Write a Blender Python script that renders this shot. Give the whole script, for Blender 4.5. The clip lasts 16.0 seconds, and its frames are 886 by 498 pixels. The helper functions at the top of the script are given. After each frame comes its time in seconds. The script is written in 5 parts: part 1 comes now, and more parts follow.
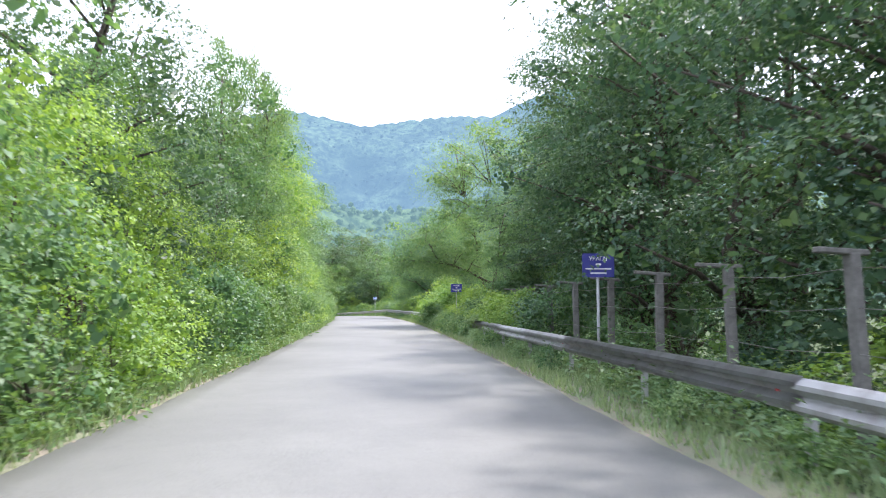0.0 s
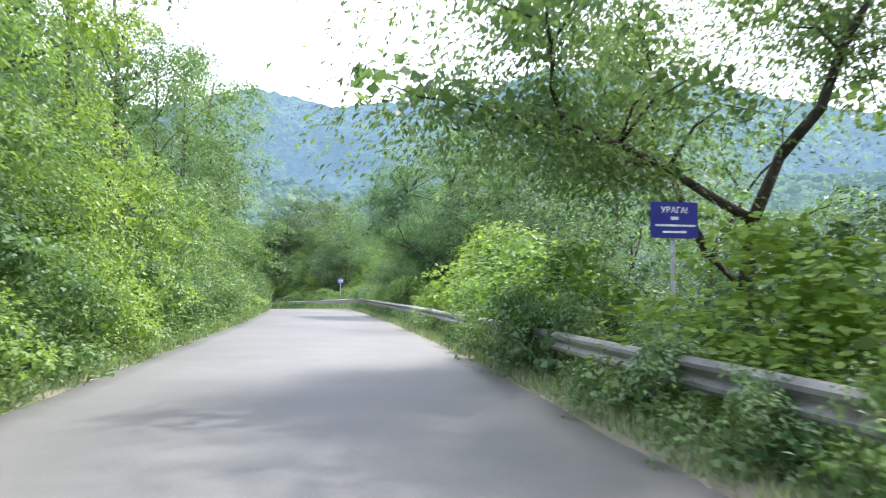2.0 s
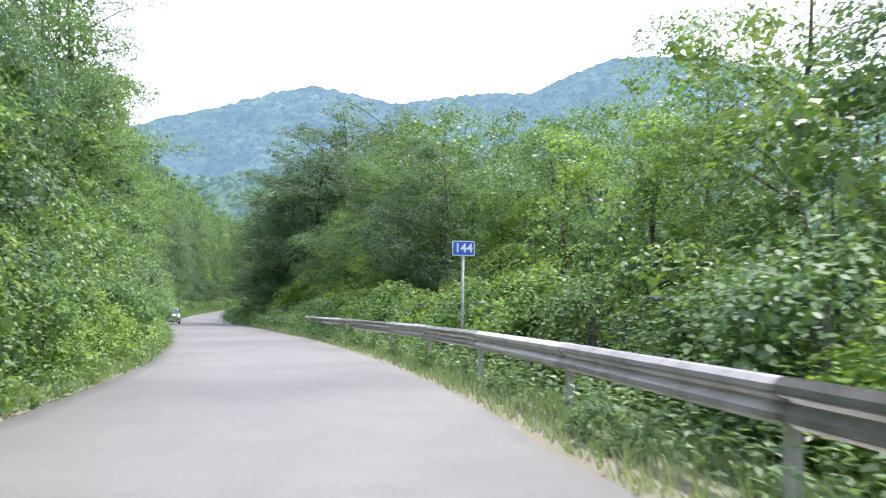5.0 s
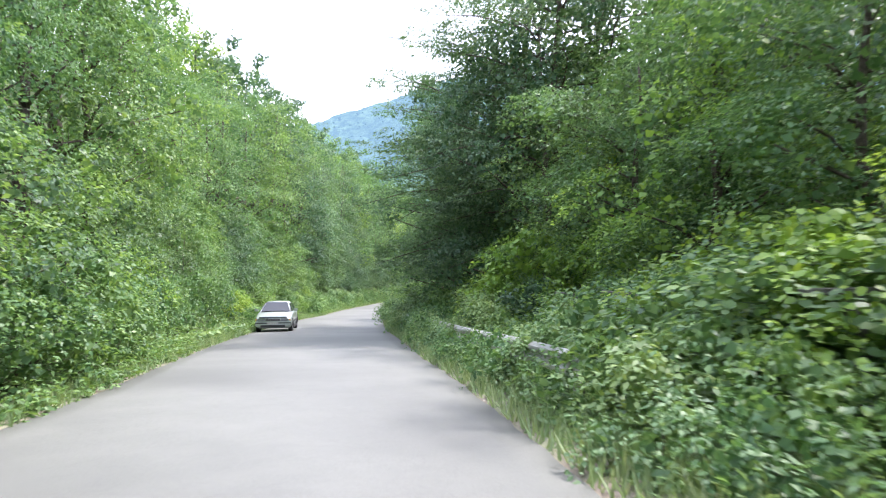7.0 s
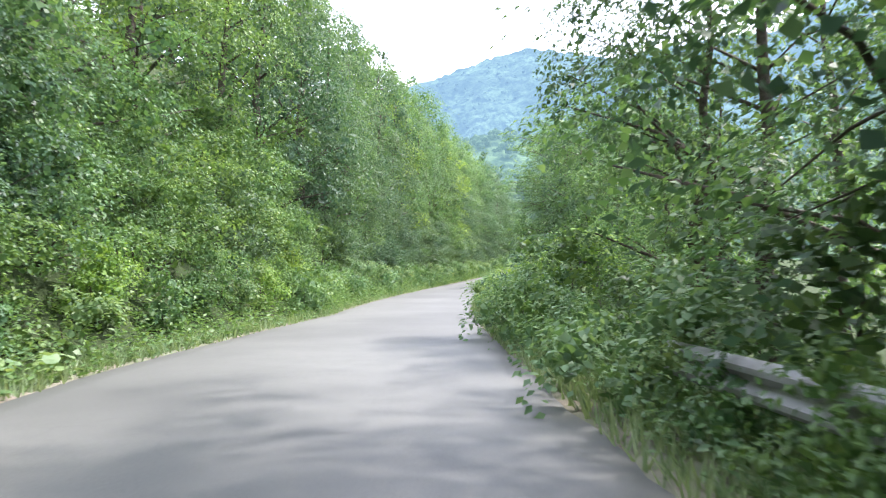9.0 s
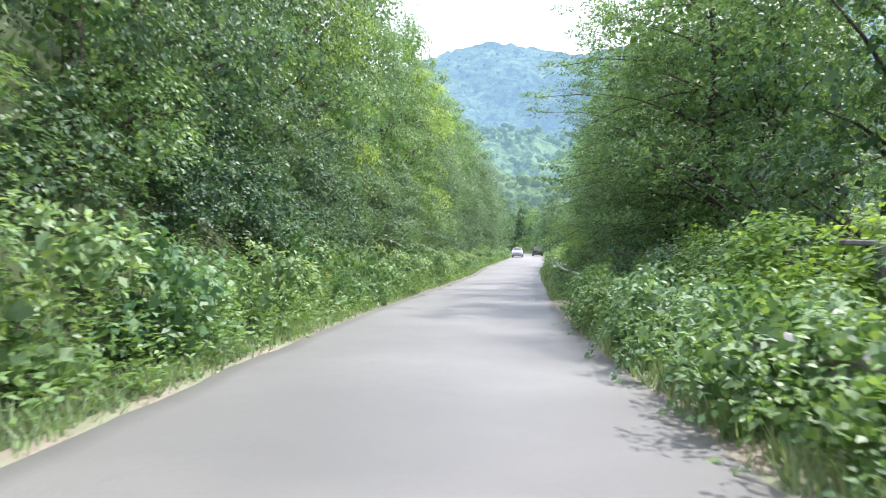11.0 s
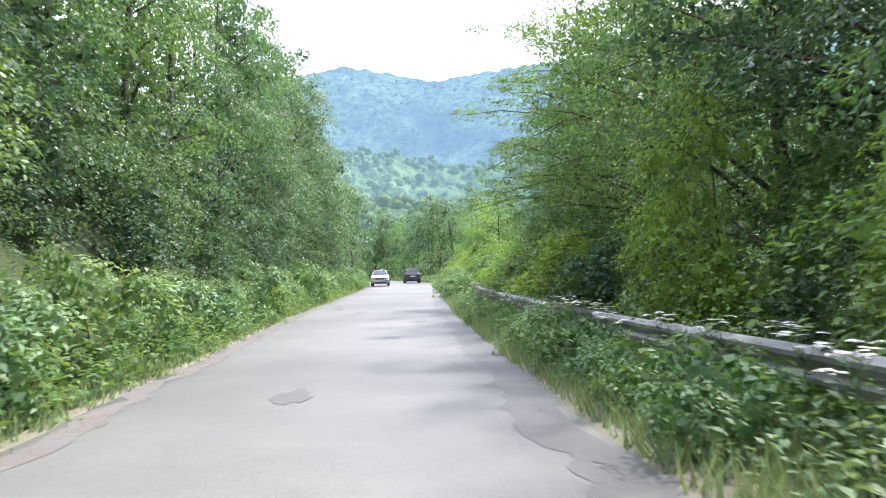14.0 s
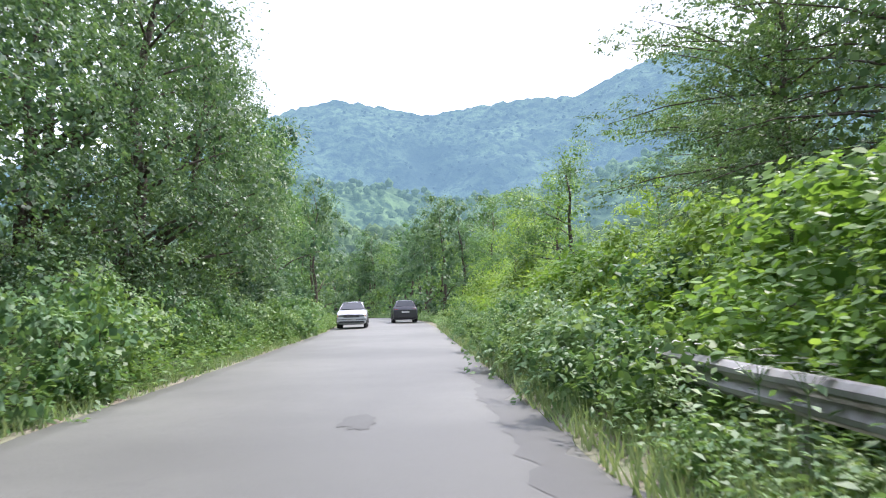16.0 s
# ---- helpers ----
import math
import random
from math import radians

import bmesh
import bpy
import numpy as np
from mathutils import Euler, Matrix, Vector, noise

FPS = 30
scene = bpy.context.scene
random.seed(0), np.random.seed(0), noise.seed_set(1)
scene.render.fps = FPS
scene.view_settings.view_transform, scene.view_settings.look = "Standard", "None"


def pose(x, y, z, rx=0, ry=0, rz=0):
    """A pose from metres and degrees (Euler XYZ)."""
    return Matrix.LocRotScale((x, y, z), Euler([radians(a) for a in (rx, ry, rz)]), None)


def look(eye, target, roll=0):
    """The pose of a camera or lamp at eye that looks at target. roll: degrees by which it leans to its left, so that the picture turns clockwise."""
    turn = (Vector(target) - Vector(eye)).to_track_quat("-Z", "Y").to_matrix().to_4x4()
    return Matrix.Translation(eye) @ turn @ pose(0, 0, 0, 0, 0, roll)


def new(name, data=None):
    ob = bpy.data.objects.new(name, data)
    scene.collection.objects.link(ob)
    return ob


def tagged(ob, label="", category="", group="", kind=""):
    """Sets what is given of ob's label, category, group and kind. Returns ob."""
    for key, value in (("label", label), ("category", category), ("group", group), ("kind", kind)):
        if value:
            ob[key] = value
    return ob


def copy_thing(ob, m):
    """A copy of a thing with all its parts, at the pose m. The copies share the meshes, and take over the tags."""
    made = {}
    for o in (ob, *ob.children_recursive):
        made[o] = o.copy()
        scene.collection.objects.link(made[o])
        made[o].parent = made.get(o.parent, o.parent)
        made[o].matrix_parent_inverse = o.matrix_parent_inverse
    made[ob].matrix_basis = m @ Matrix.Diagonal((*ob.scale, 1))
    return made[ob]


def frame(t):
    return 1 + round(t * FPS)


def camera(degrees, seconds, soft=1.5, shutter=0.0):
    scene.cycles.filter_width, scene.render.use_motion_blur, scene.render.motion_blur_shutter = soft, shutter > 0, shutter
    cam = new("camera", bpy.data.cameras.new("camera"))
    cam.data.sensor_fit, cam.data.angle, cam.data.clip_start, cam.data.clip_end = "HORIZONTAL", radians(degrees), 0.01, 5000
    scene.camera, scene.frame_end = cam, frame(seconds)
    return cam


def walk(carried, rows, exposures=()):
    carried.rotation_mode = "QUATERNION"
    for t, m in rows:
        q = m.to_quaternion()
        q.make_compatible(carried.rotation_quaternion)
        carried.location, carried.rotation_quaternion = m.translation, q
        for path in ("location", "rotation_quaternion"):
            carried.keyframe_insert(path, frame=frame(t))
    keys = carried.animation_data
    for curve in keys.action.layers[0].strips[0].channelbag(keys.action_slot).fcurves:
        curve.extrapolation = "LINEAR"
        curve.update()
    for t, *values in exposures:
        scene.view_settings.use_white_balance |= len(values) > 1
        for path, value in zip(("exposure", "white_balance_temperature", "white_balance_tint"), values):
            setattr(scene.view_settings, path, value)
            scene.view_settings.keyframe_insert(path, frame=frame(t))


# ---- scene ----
cam = camera(60.8, 16.0, soft=1.1, shutter=0.1)
ROWS = [
    (0.0, 0.00, 0.00, 1.35, 0.00, 4.20, 0.00),
    (0.5, -0.60, 8.47, 1.35, -1.30, 4.20, -0.50),
    (1.0, -1.21, 17.00, 1.35, -1.90, 4.20, -0.10),
    (1.5, -1.87, 25.58, 1.35, -2.00, 3.80, -0.40),
    (2.0, -2.58, 34.05, 1.35, -2.20, 3.20, -0.60),
    (2.5, -3.46, 42.73, 1.35, -1.30, 2.80, -0.70),
    (3.0, -4.24, 51.32, 1.35, -0.10, 2.60, -1.10),
    (5.5, -10.67, 93.52, 1.14, 4.30, 3.30, 0.00),
    (6.0, -12.79, 101.78, 0.93, 9.50, 3.10, 0.30),
    (6.5, -15.34, 109.93, 0.71, 12.10, 2.80, 0.60),
    (7.0, -18.20, 117.96, 0.49, 15.40, 2.20, 0.80),
    (7.5, -21.30, 126.03, 0.27, 17.10, 1.80, 1.00),
    (8.0, -24.55, 133.95, 0.05, 18.50, 1.50, 1.40),
    (9.25, -32.62, 153.20, -0.69, 18.60, 0.90, 0.70),
    (10.5, -39.88, 172.98, -0.95, 17.20, 0.40, 0.00),
    (11.0, -42.08, 180.85, -1.03, 15.40, 0.70, 0.00),
    (11.5, -43.93, 188.74, -1.08, 13.50, 0.90, -0.10),
    (12.0, -45.54, 196.72, -1.12, 11.80, 1.50, -0.10),
    (12.5, -46.96, 204.67, -1.13, 9.80, 1.90, 0.40),
    (13.0, -48.19, 212.33, -1.13, 8.40, 2.60, 0.40),
    (13.5, -49.29, 220.12, -1.10, 6.40, 3.10, 1.60),
    (14.0, -50.25, 227.24, -1.06, 4.90, 2.80, 2.00),
    (14.5, -51.24, 234.18, -1.00, 4.50, 3.10, 1.90),
    (15.0, -52.07, 240.89, -0.92, 4.50, 4.30, 1.80),
    (15.5, -52.87, 247.26, -0.81, 4.40, 4.70, 1.80),
    (16.0, -53.58, 253.39, -0.69, 4.30, 5.50, 1.90),
]
EXPOSURES = [(t, stops, 6200, 22) for t, stops in ((0.0, 1.2), (1.0, 1.27), (1.5, 1.32), (2.0, 1.2), (2.5, 1.05), (3.0, 1.03), (5.5, 1.08), (6.0, 1.16), (6.5, 1.33), (7.0, 1.5), (7.5, 1.62), (8.0, 1.64), (10.5, 1.2), (11.0, 1.42), (12.0, 1.36), (12.5, 1.35), (13.0, 1.03), (13.5, 1.48), (14.0, 1.42), (14.5, 1.33), (15.0, 0.97), (16.0, 1.0))]
walk(cam, [(t, pose(x, y, z, 90 + p, r, h)) for t, x, y, z, h, p, r in ROWS], EXPOSURES)

# ---- world and sun ----
SUN_ELEV, SUN_AZ = 60.0, 45.0       # azimuth clockwise from +y
world = bpy.data.worlds.new("hazy_sky")
scene.world = world
world.use_nodes = True
wn = world.node_tree
wn.nodes.clear()
sky = wn.nodes.new("ShaderNodeTexSky")
sky.sky_type = "NISHITA"
sky.sun_disc = False
sky.sun_elevation = radians(SUN_ELEV)
sky.sun_rotation = radians(SUN_AZ)
sky.dust_density = 4.0
sky.air_density = 1.5
mixw = wn.nodes.new("ShaderNodeMix")
mixw.data_type = "RGBA"
mixw.inputs["Factor"].default_value = 0.65
mixw.inputs["B"].default_value = (13.2, 14.3, 16.4, 1)
bgw = wn.nodes.new("ShaderNodeBackground")
bgw.inputs["Strength"].default_value = 0.11
outw = wn.nodes.new("ShaderNodeOutputWorld")
wn.links.new(sky.outputs["Color"], mixw.inputs["A"])
wn.links.new(mixw.outputs["Result"], bgw.inputs["Color"])
wn.links.new(bgw.outputs["Background"], outw.inputs["Surface"])

sun_data = bpy.data.lights.new("sun", "SUN")
sun_data.energy = 3.7
sun_data.angle = radians(2.0)
sun_data.color = (1.0, 0.95, 0.86)
sun = new("sun", sun_data)
a_, e_ = radians(SUN_AZ), radians(SUN_ELEV)
sun.matrix_world = look((math.sin(a_) * math.cos(e_) * 50, math.cos(a_) * math.cos(e_) * 50, math.sin(e_) * 50), (0, 0, 0))


# ---- materials ----
class Mat:
    """A node material under construction."""
    def __init__(self, name):
        self.m = bpy.data.materials.new(name)
        self.m.use_nodes = True
        self.t = self.m.node_tree
        self.b = self.t.nodes["Principled BSDF"]
        self.out = self.t.nodes["Material Output"]

    def node(self, kind, **values):
        n = self.t.nodes.new("ShaderNode" + kind)
        for k, v in values.items():
            n.inputs[k].default_value = v
        return n

    def link(self, a, b):
        self.t.links.new(a, b)

    def coords(self, space="Object"):
        return self.node("TexCoord").outputs[space]

    def noise(self, scale, detail=4.0, rough=0.55, vec=None):
        n = self.node("TexNoise", Scale=scale, Detail=detail, Roughness=rough)
        self.link(vec if vec else self.coords(), n.inputs["Vector"])
        return n.outputs["Fac"]

    def ramp(self, fac, stops):
        n = self.t.nodes.new("ShaderNodeValToRGB")
        els = n.color_ramp.elements
        while len(els) < len(stops):
            els.new(0.5)
        for el, (p, c) in zip(els, stops):
            el.position, el.color = p, (*c, 1)
        self.link(fac, n.inputs["Fac"])
        return n.outputs["Color"]

    def mix(self, fac, a, b, mode="MIX"):
        n = self.t.nodes.new("ShaderNodeMix")
        n.data_type, n.blend_type = "RGBA", mode
        for key, v in (("Factor", fac), ("A", a), ("B", b)):
            if isinstance(v, bpy.types.NodeSocket):
                self.link(v, n.inputs[key])
            elif key == "Factor":
                n.inputs[key].default_value = v
            else:
                n.inputs[key].default_value = (*v, 1)
        return n.outputs["Result"]

    def math(self, op, a, b=0.5):
        n = self.t.nodes.new("ShaderNodeMath")
        n.operation = op
        for i, v in enumerate((a, b)):
            if isinstance(v, bpy.types.NodeSocket):
                self.link(v, n.inputs[i])
            else:
                n.inputs[i].default_value = v
        return n.outputs[0]

    def base(self, col):
        if isinstance(col, bpy.types.NodeSocket):
            self.link(col, self.b.inputs["Base Color"])
        else:
            self.b.inputs["Base Color"].default_value = (*col, 1)
        return self

    def surf(self, rough=0.6, metal=0.0, spec=0.5):
        self.b.inputs["Roughness"].default_value = rough
        self.b.inputs["Metallic"].default_value = metal
        self.b.inputs["Specular IOR Level"].default_value = spec
        return self

    def bump(self, height, strength=0.3, dist=0.01):
        n = self.node("Bump", Strength=strength, Distance=dist)
        self.link(height, n.inputs["Height"])
        self.link(n.outputs["Normal"], self.b.inputs["Normal"])
        return self


def leaf_material(name, dark, mid, light, translucent=0.38, rough=0.5):
    k = Mat(name)
    rnd = k.node("NewGeometry").outputs["Random Per Island"]
    big = k.noise(0.75, 3.0)
    fine = k.noise(11.0, 2.0)
    fac = k.math("ADD", k.math("MULTIPLY", rnd, 0.5), k.math("ADD", k.math("MULTIPLY", big, 0.6), k.math("MULTIPLY", fine, 0.16)))
    col = k.ramp(fac, [(0.22, dark), (0.62, mid), (0.98, light)])
    tint = k.node("ObjectInfo").outputs["Random"]
    hue = k.ramp(tint, [(0.0, (0.74, 0.84, 0.92)), (0.5, (1.0, 1.0, 1.0)), (1.0, (1.14, 1.06, 0.84))])
    col = k.mix(1.0, col, hue, "MULTIPLY")
    k.base(col).surf(rough, 0.0, 0.38)
    tr = k.node("BsdfTranslucent")
    warm = k.mix(1.0, col, (1.5, 1.4, 0.75), "MULTIPLY")
    k.link(warm, tr.inputs["Color"])
    mx = k.node("MixShader", Fac=translucent)
    k.link(k.b.outputs[0], mx.inputs[1])
    k.link(tr.outputs[0], mx.inputs[2])
    k.link(mx.outputs[0], k.out.inputs["Surface"])
    return k.m


# the dark and bright greens also serve for shaded and sunlit foliage
M_LEAF_DARK = leaf_material("dark_leaves", (0.032, 0.074, 0.044), (0.066, 0.136, 0.074), (0.125, 0.21, 0.105))
M_LEAF = leaf_material("green_leaves", (0.046, 0.108, 0.05), (0.098, 0.198, 0.076), (0.18, 0.295, 0.11))
M_LEAF_BRIGHT = leaf_material("bright_leaves", (0.08, 0.17, 0.04), (0.17, 0.30, 0.06), (0.29, 0.43, 0.10), 0.42)
M_LEAF_ROBINIA = leaf_material("feathery_leaves", (0.068, 0.148, 0.08), (0.115, 0.218, 0.112), (0.185, 0.305, 0.16), 0.5)
M_GRASS = leaf_material("grass_blades", (0.10, 0.175, 0.09), (0.18, 0.27, 0.15), (0.28, 0.36, 0.23), 0.3)
M_NETTLE = leaf_material("nettles", (0.044, 0.108, 0.046), (0.086, 0.18, 0.066), (0.15, 0.255, 0.10), 0.33)
M_HERB = leaf_material("verge_herbs", (0.075, 0.155, 0.068), (0.145, 0.25, 0.108), (0.235, 0.345, 0.17), 0.35)


def bark_material():
    k = Mat("bark")
    n = k.noise(9.0, 6.0, 0.65)
    k.base(k.ramp(n, [(0.3, (0.035, 0.028, 0.022)), (0.7, (0.13, 0.11, 0.09))])).surf(0.9, 0, 0.2).bump(n, 0.8, 0.03)
    return k.m


def road_material(name="worn_asphalt", lo=0.088, hi=0.165):
    k = Mat(name)
    pos = k.coords()
    fine = k.noise(38.0, 5.0, 0.7, pos)
    mid = k.noise(1.1, 7.0, 0.75, pos)
    wide = k.noise(0.16, 3.0, 0.5, pos)
    col = k.ramp(fine, [(0.25, (lo * 0.99, lo * 1.03, lo * 0.93)), (0.75, (hi * 0.98, hi * 1.025, hi * 0.92))])
    col = k.mix(k.ramp(mid, [(0.4, (0, 0, 0)), (0.75, (0.8, 0.8, 0.8))]), col, (hi * 0.99, hi * 1.02, hi * 0.91))
    col = k.mix(k.ramp(wide, [(0.42, (0, 0, 0)), (0.66, (0.75, 0.75, 0.75))]), col, (lo * 0.91, lo * 0.95, lo * 0.87))
    crack = k.node("TexVoronoi", Scale=0.55)
    crack.feature = "DISTANCE_TO_EDGE"
    warp = k.node("TexNoise", Scale=1.2, Detail=4.0)
    k.link(pos, warp.inputs["Vector"])
    vec = k.node("VectorMath")
    vec.operation = "ADD"
    k.link(pos, vec.inputs[0])
    k.link(warp.outputs["Color"], vec.inputs[1])
    k.link(vec.outputs[0], crack.inputs["Vector"])
    line = k.ramp(crack.outputs["Distance"], [(0.0, (0.22, 0.22, 0.22)), (0.01, (0, 0, 0))])
    col = k.mix(k.mix(1.0, line, k.ramp(wide, [(0.4, (0, 0, 0)), (0.55, (1, 1, 1))]), "MULTIPLY"), col, (0.07, 0.07, 0.07))
    k.base(col).surf(0.6, 0, 0.4).bump(fine, 0.3, 0.006)
    return k.m


def ground_material():
    k = Mat("weedy_earth")
    n = k.noise(0.8, 5.0, 0.6)
    f = k.noise(14.0, 5.0, 0.7)
    col = k.ramp(n, [(0.3, (0.028, 0.046, 0.018)), (0.55, (0.044, 0.066, 0.026)), (0.8, (0.075, 0.07, 0.042))])
    col = k.mix(k.ramp(f, [(0.4, (0, 0, 0)), (0.8, (0.6, 0.6, 0.6))]), col, (0.058, 0.084, 0.034))
    k.base(col).surf(0.95, 0, 0.15).bump(f, 0.7, 0.05)
    return k.m


def shoulder_material():
    k = Mat("dusty_shoulder")
    n = k.noise(1.1, 5.0, 0.6)
    f = k.noise(25.0, 5.0, 0.7)
    col = k.ramp(f, [(0.3, (0.15, 0.13, 0.10)), (0.7, (0.27, 0.235, 0.19))])
    col = k.mix(k.ramp(n, [(0.35, (0, 0, 0)), (0.6, (1, 1, 1))]), col, (0.165, 0.185, 0.115))
    k.base(col).surf(0.95, 0, 0.15).bump(f, 0.8, 0.03)
    return k.m


M_BARK, M_ROAD, M_GROUND, M_SHOULDER = bark_material(), road_material(), ground_material(), shoulder_material()
M_ROAD_OLD = road_material("old_dark_asphalt", 0.062, 0.12)


# ---- plan: the road's axis, edges and levels ----
AXIS = [(2.9, -40.0), (1.45, -20.0), (0.0, 0.0), (-1.21, 17.0), (-2.58, 34.05), (-4.24, 51.32), (-6.95, 72.5), (-10.67, 93.52),
        (-15.34, 109.93), (-21.3, 126.03), (-24.55, 133.95), (-32.65, 153.15), (-39.88, 172.98), (-43.93, 188.74), (-46.96, 204.67), (-49.29, 220.12),
        (-51.24, 234.18), (-53.58, 253.39), (-56.65, 278.5), (-60.35, 304.5), (-66.25, 331.5), (-76.75, 361.5), (-93.75, 391.5), (-115.75, 419.5)]


def smooth_line(points, step=0.5):
    """Catmull-Rom through the points, resampled by length; s is 0 at the third point."""
    p = np.array(points, float)
    p = np.vstack([2 * p[0] - p[1], p, 2 * p[-1] - p[-2]])
    out = []
    for i in range(1, len(p) - 2):
        a, b, c, d = p[i - 1:i + 3]
        for u in np.linspace(0, 1, 40, endpoint=False):
            out.append(0.5 * (2 * b + (c - a) * u + (2 * a - 5 * b + 4 * c - d) * u * u + (3 * b - a - 3 * c + d) * u ** 3))
    out = np.array(out)
    s = np.r_[0, np.cumsum(np.hypot(*np.diff(out, axis=0).T))]
    s0 = s[np.argmin(np.hypot(*(out - p[3]).T))]
    return s - s0, out


AX_S, AX_P = smooth_line(AXIS)
AX_T = np.gradient(AX_P, axis=0)
AX_T /= np.hypot(*AX_T.T)[:, None]
S_MIN, S_MAX = float(AX_S[0]), float(AX_S[-1])


def plan(s, d):
    """The place in the plan at s metres along the axis, d metres to its right."""
    x, y = np.interp(s, AX_S, AX_P[:, 0]), np.interp(s, AX_S, AX_P[:, 1])
    tx, ty = np.interp(s, AX_S, AX_T[:, 0]), np.interp(s, AX_S, AX_T[:, 1])
    return x + ty * d, y - tx * d


def bearing(s):
    """Degrees by which the axis turns left of +y."""
    return math.degrees(math.atan2(-np.interp(s, AX_S, AX_T[:, 0]), np.interp(s, AX_S, AX_T[:, 1])))


def left_edge(s):
    return np.interp(s, (-40, 8, 51, 103, 120, 137, 155, 165, 179, 219, 241, 260, 300, 430), (3.1, 3.0, 3.6, 3.2, 3.7, 4.2, 4.4, 4.3, 2.9, 3.2, 3.4, 4.3, 4.0, 3.5))


def right_edge(s):
    return np.interp(s, (-40, 0, 51, 103, 120, 137, 160, 179, 219, 241, 260, 300, 430), (2.6, 2.6, 2.4, 2.0, 1.6, 1.35, 1.7, 1.8, 1.9, 1.65, 1.4, 1.6, 2.0))


def level(s):
    """Height of the road along its axis."""
    return np.interp(s, (-40, 86, 145, 158, 178, 187, 195, 203, 215, 227, 234, 241, 248, 254, 260, 313, 345, 430), (0, 0, -1.54, -2.0, -2.3, -2.38, -2.43, -2.47, -2.48, -2.45, -2.41, -2.35, -2.27, -2.16, -2.04, -0.70, -0.10, 0.65))


def terrain(s, d):
    """Height of the ground beside the road: a bank and wooded slope on the left, a shallow drop on the right."""
    s, d = np.asarray(s, float), np.asarray(d, float)
    z = level(s)
    ul, ur = -d - left_edge(s), d - right_edge(s)
    slope = np.interp(s, (-40, 60, 90, 112, 250, 275, 300, 430), (0.35, 0.38, 0.5, 0.95, 1.1, 0.6, 0.35, 0.3))
    cap = np.interp(s, (-40, 70, 120, 220, 300, 430), (10, 14, 52, 52, 25, 14))
    rise = np.where(ul > 1.2, cap * (1 - np.exp(-slope * np.maximum(ul - 1.2, 0) / cap)), 0)
    drop = np.where(ur > 1.6, -1.6 * (1 - np.exp(-0.35 * np.maximum(ur - 1.6, 0) / 1.6)), 0)
    edge = np.where((ul > 0) | (ur > 0), 0.03, -0.04)
    return z + rise + drop + edge


def place(s, d, sink=0.0):
    x, y = plan(s, d)
    return Vector((float(x), float(y), float(terrain(s, d)) - sink))


# ---- mesh helpers ----
def part(name, bm, material, parent=None, label=""):
    """Links a bmesh as one mesh object, under a thing or a part."""
    me = bpy.data.meshes.new(name)
    bm.normal_update()
    bm.to_mesh(me)
    bm.free()
    if material:
        me.materials.append(material)
    ob = new(name, me)
    if parent:
        ob.parent = parent
    if label:
        ob["label"] = label
    return ob


def thing(name, label, category, group="", kind=""):
    return tagged(new(name), label, category, group, kind)


def sheet_mesh(name, grid, material, smooth=True):
    """A mesh from a grid of places (rows, columns, 3)."""
    r, c, _ = grid.shape
    idx = np.arange(r * c).reshape(r, c)
    f = np.stack([idx[:-1, :-1], idx[:-1, 1:], idx[1:, 1:], idx[1:, :-1]], -1).reshape(-1, 4)
    return quads_mesh(name, grid.reshape(-1, 3), f, material, smooth)


def quads_mesh(name, verts, faces, material, smooth=False):
    me = bpy.data.meshes.new(name)
    me.vertices.add(len(verts))
    me.vertices.foreach_set("co", np.asarray(verts, np.float32).ravel())
    k = faces.shape[1]
    me.loops.add(faces.size)
    me.loops.foreach_set("vertex_index", faces.astype(np.int32).ravel())
    me.polygons.add(len(faces))
    me.polygons.foreach_set("loop_start", np.arange(0, faces.size, k, dtype=np.int32))
    me.polygons.foreach_set("loop_total", np.full(len(faces), k, dtype=np.int32))
    if smooth:
        me.polygons.foreach_set("use_smooth", np.ones(len(faces), dtype=bool))
    me.update(calc_edges=True)
    me.validate()
    me.materials.append(material)
    return me


def unit(v):
    return v / np.maximum(np.linalg.norm(v, axis=-1, keepdims=True), 1e-6)


def leaf_arrays(p, tip, up, length, width, fold=0.12, droop=0.15, full=False):
    """Four corners for each leaf: foot, side, tip, side; six for a full one."""
    tip = unit(tip)
    side = unit(np.cross(tip, up))
    nrm = np.cross(side, tip)
    l, w = length[:, None], width[:, None]
    a = p
    b = p + tip * l * 0.45 + side * w * 0.5 + nrm * w * fold
    c = p + tip * l - nrm * l * droop
    d = p + tip * l * 0.45 - side * w * 0.5 + nrm * w * fold
    if full:
        b1, b2 = p + tip * l * 0.22 + side * w * 0.46, p + tip * l * 0.68 + side * w * 0.4 - nrm * l * droop * 0.4
        d1, d2 = p + tip * l * 0.22 - side * w * 0.46, p + tip * l * 0.68 - side * w * 0.4 - nrm * l * droop * 0.4
        return np.stack([a, b1, b2, c, d2, d1], 1).reshape(-1, 3), np.arange(len(p) * 6).reshape(-1, 6)
    v = np.stack([a, b, c, d], 1).reshape(-1, 3)
    f = np.arange(len(p) * 4).reshape(-1, 4)
    return v, f


def join_arrays(pairs):
    vs, fs, n = [], [], 0
    for v, f in pairs:
        vs.append(v)
        fs.append(f + n)
        n += len(v)
    return np.vstack(vs), np.vstack(fs)


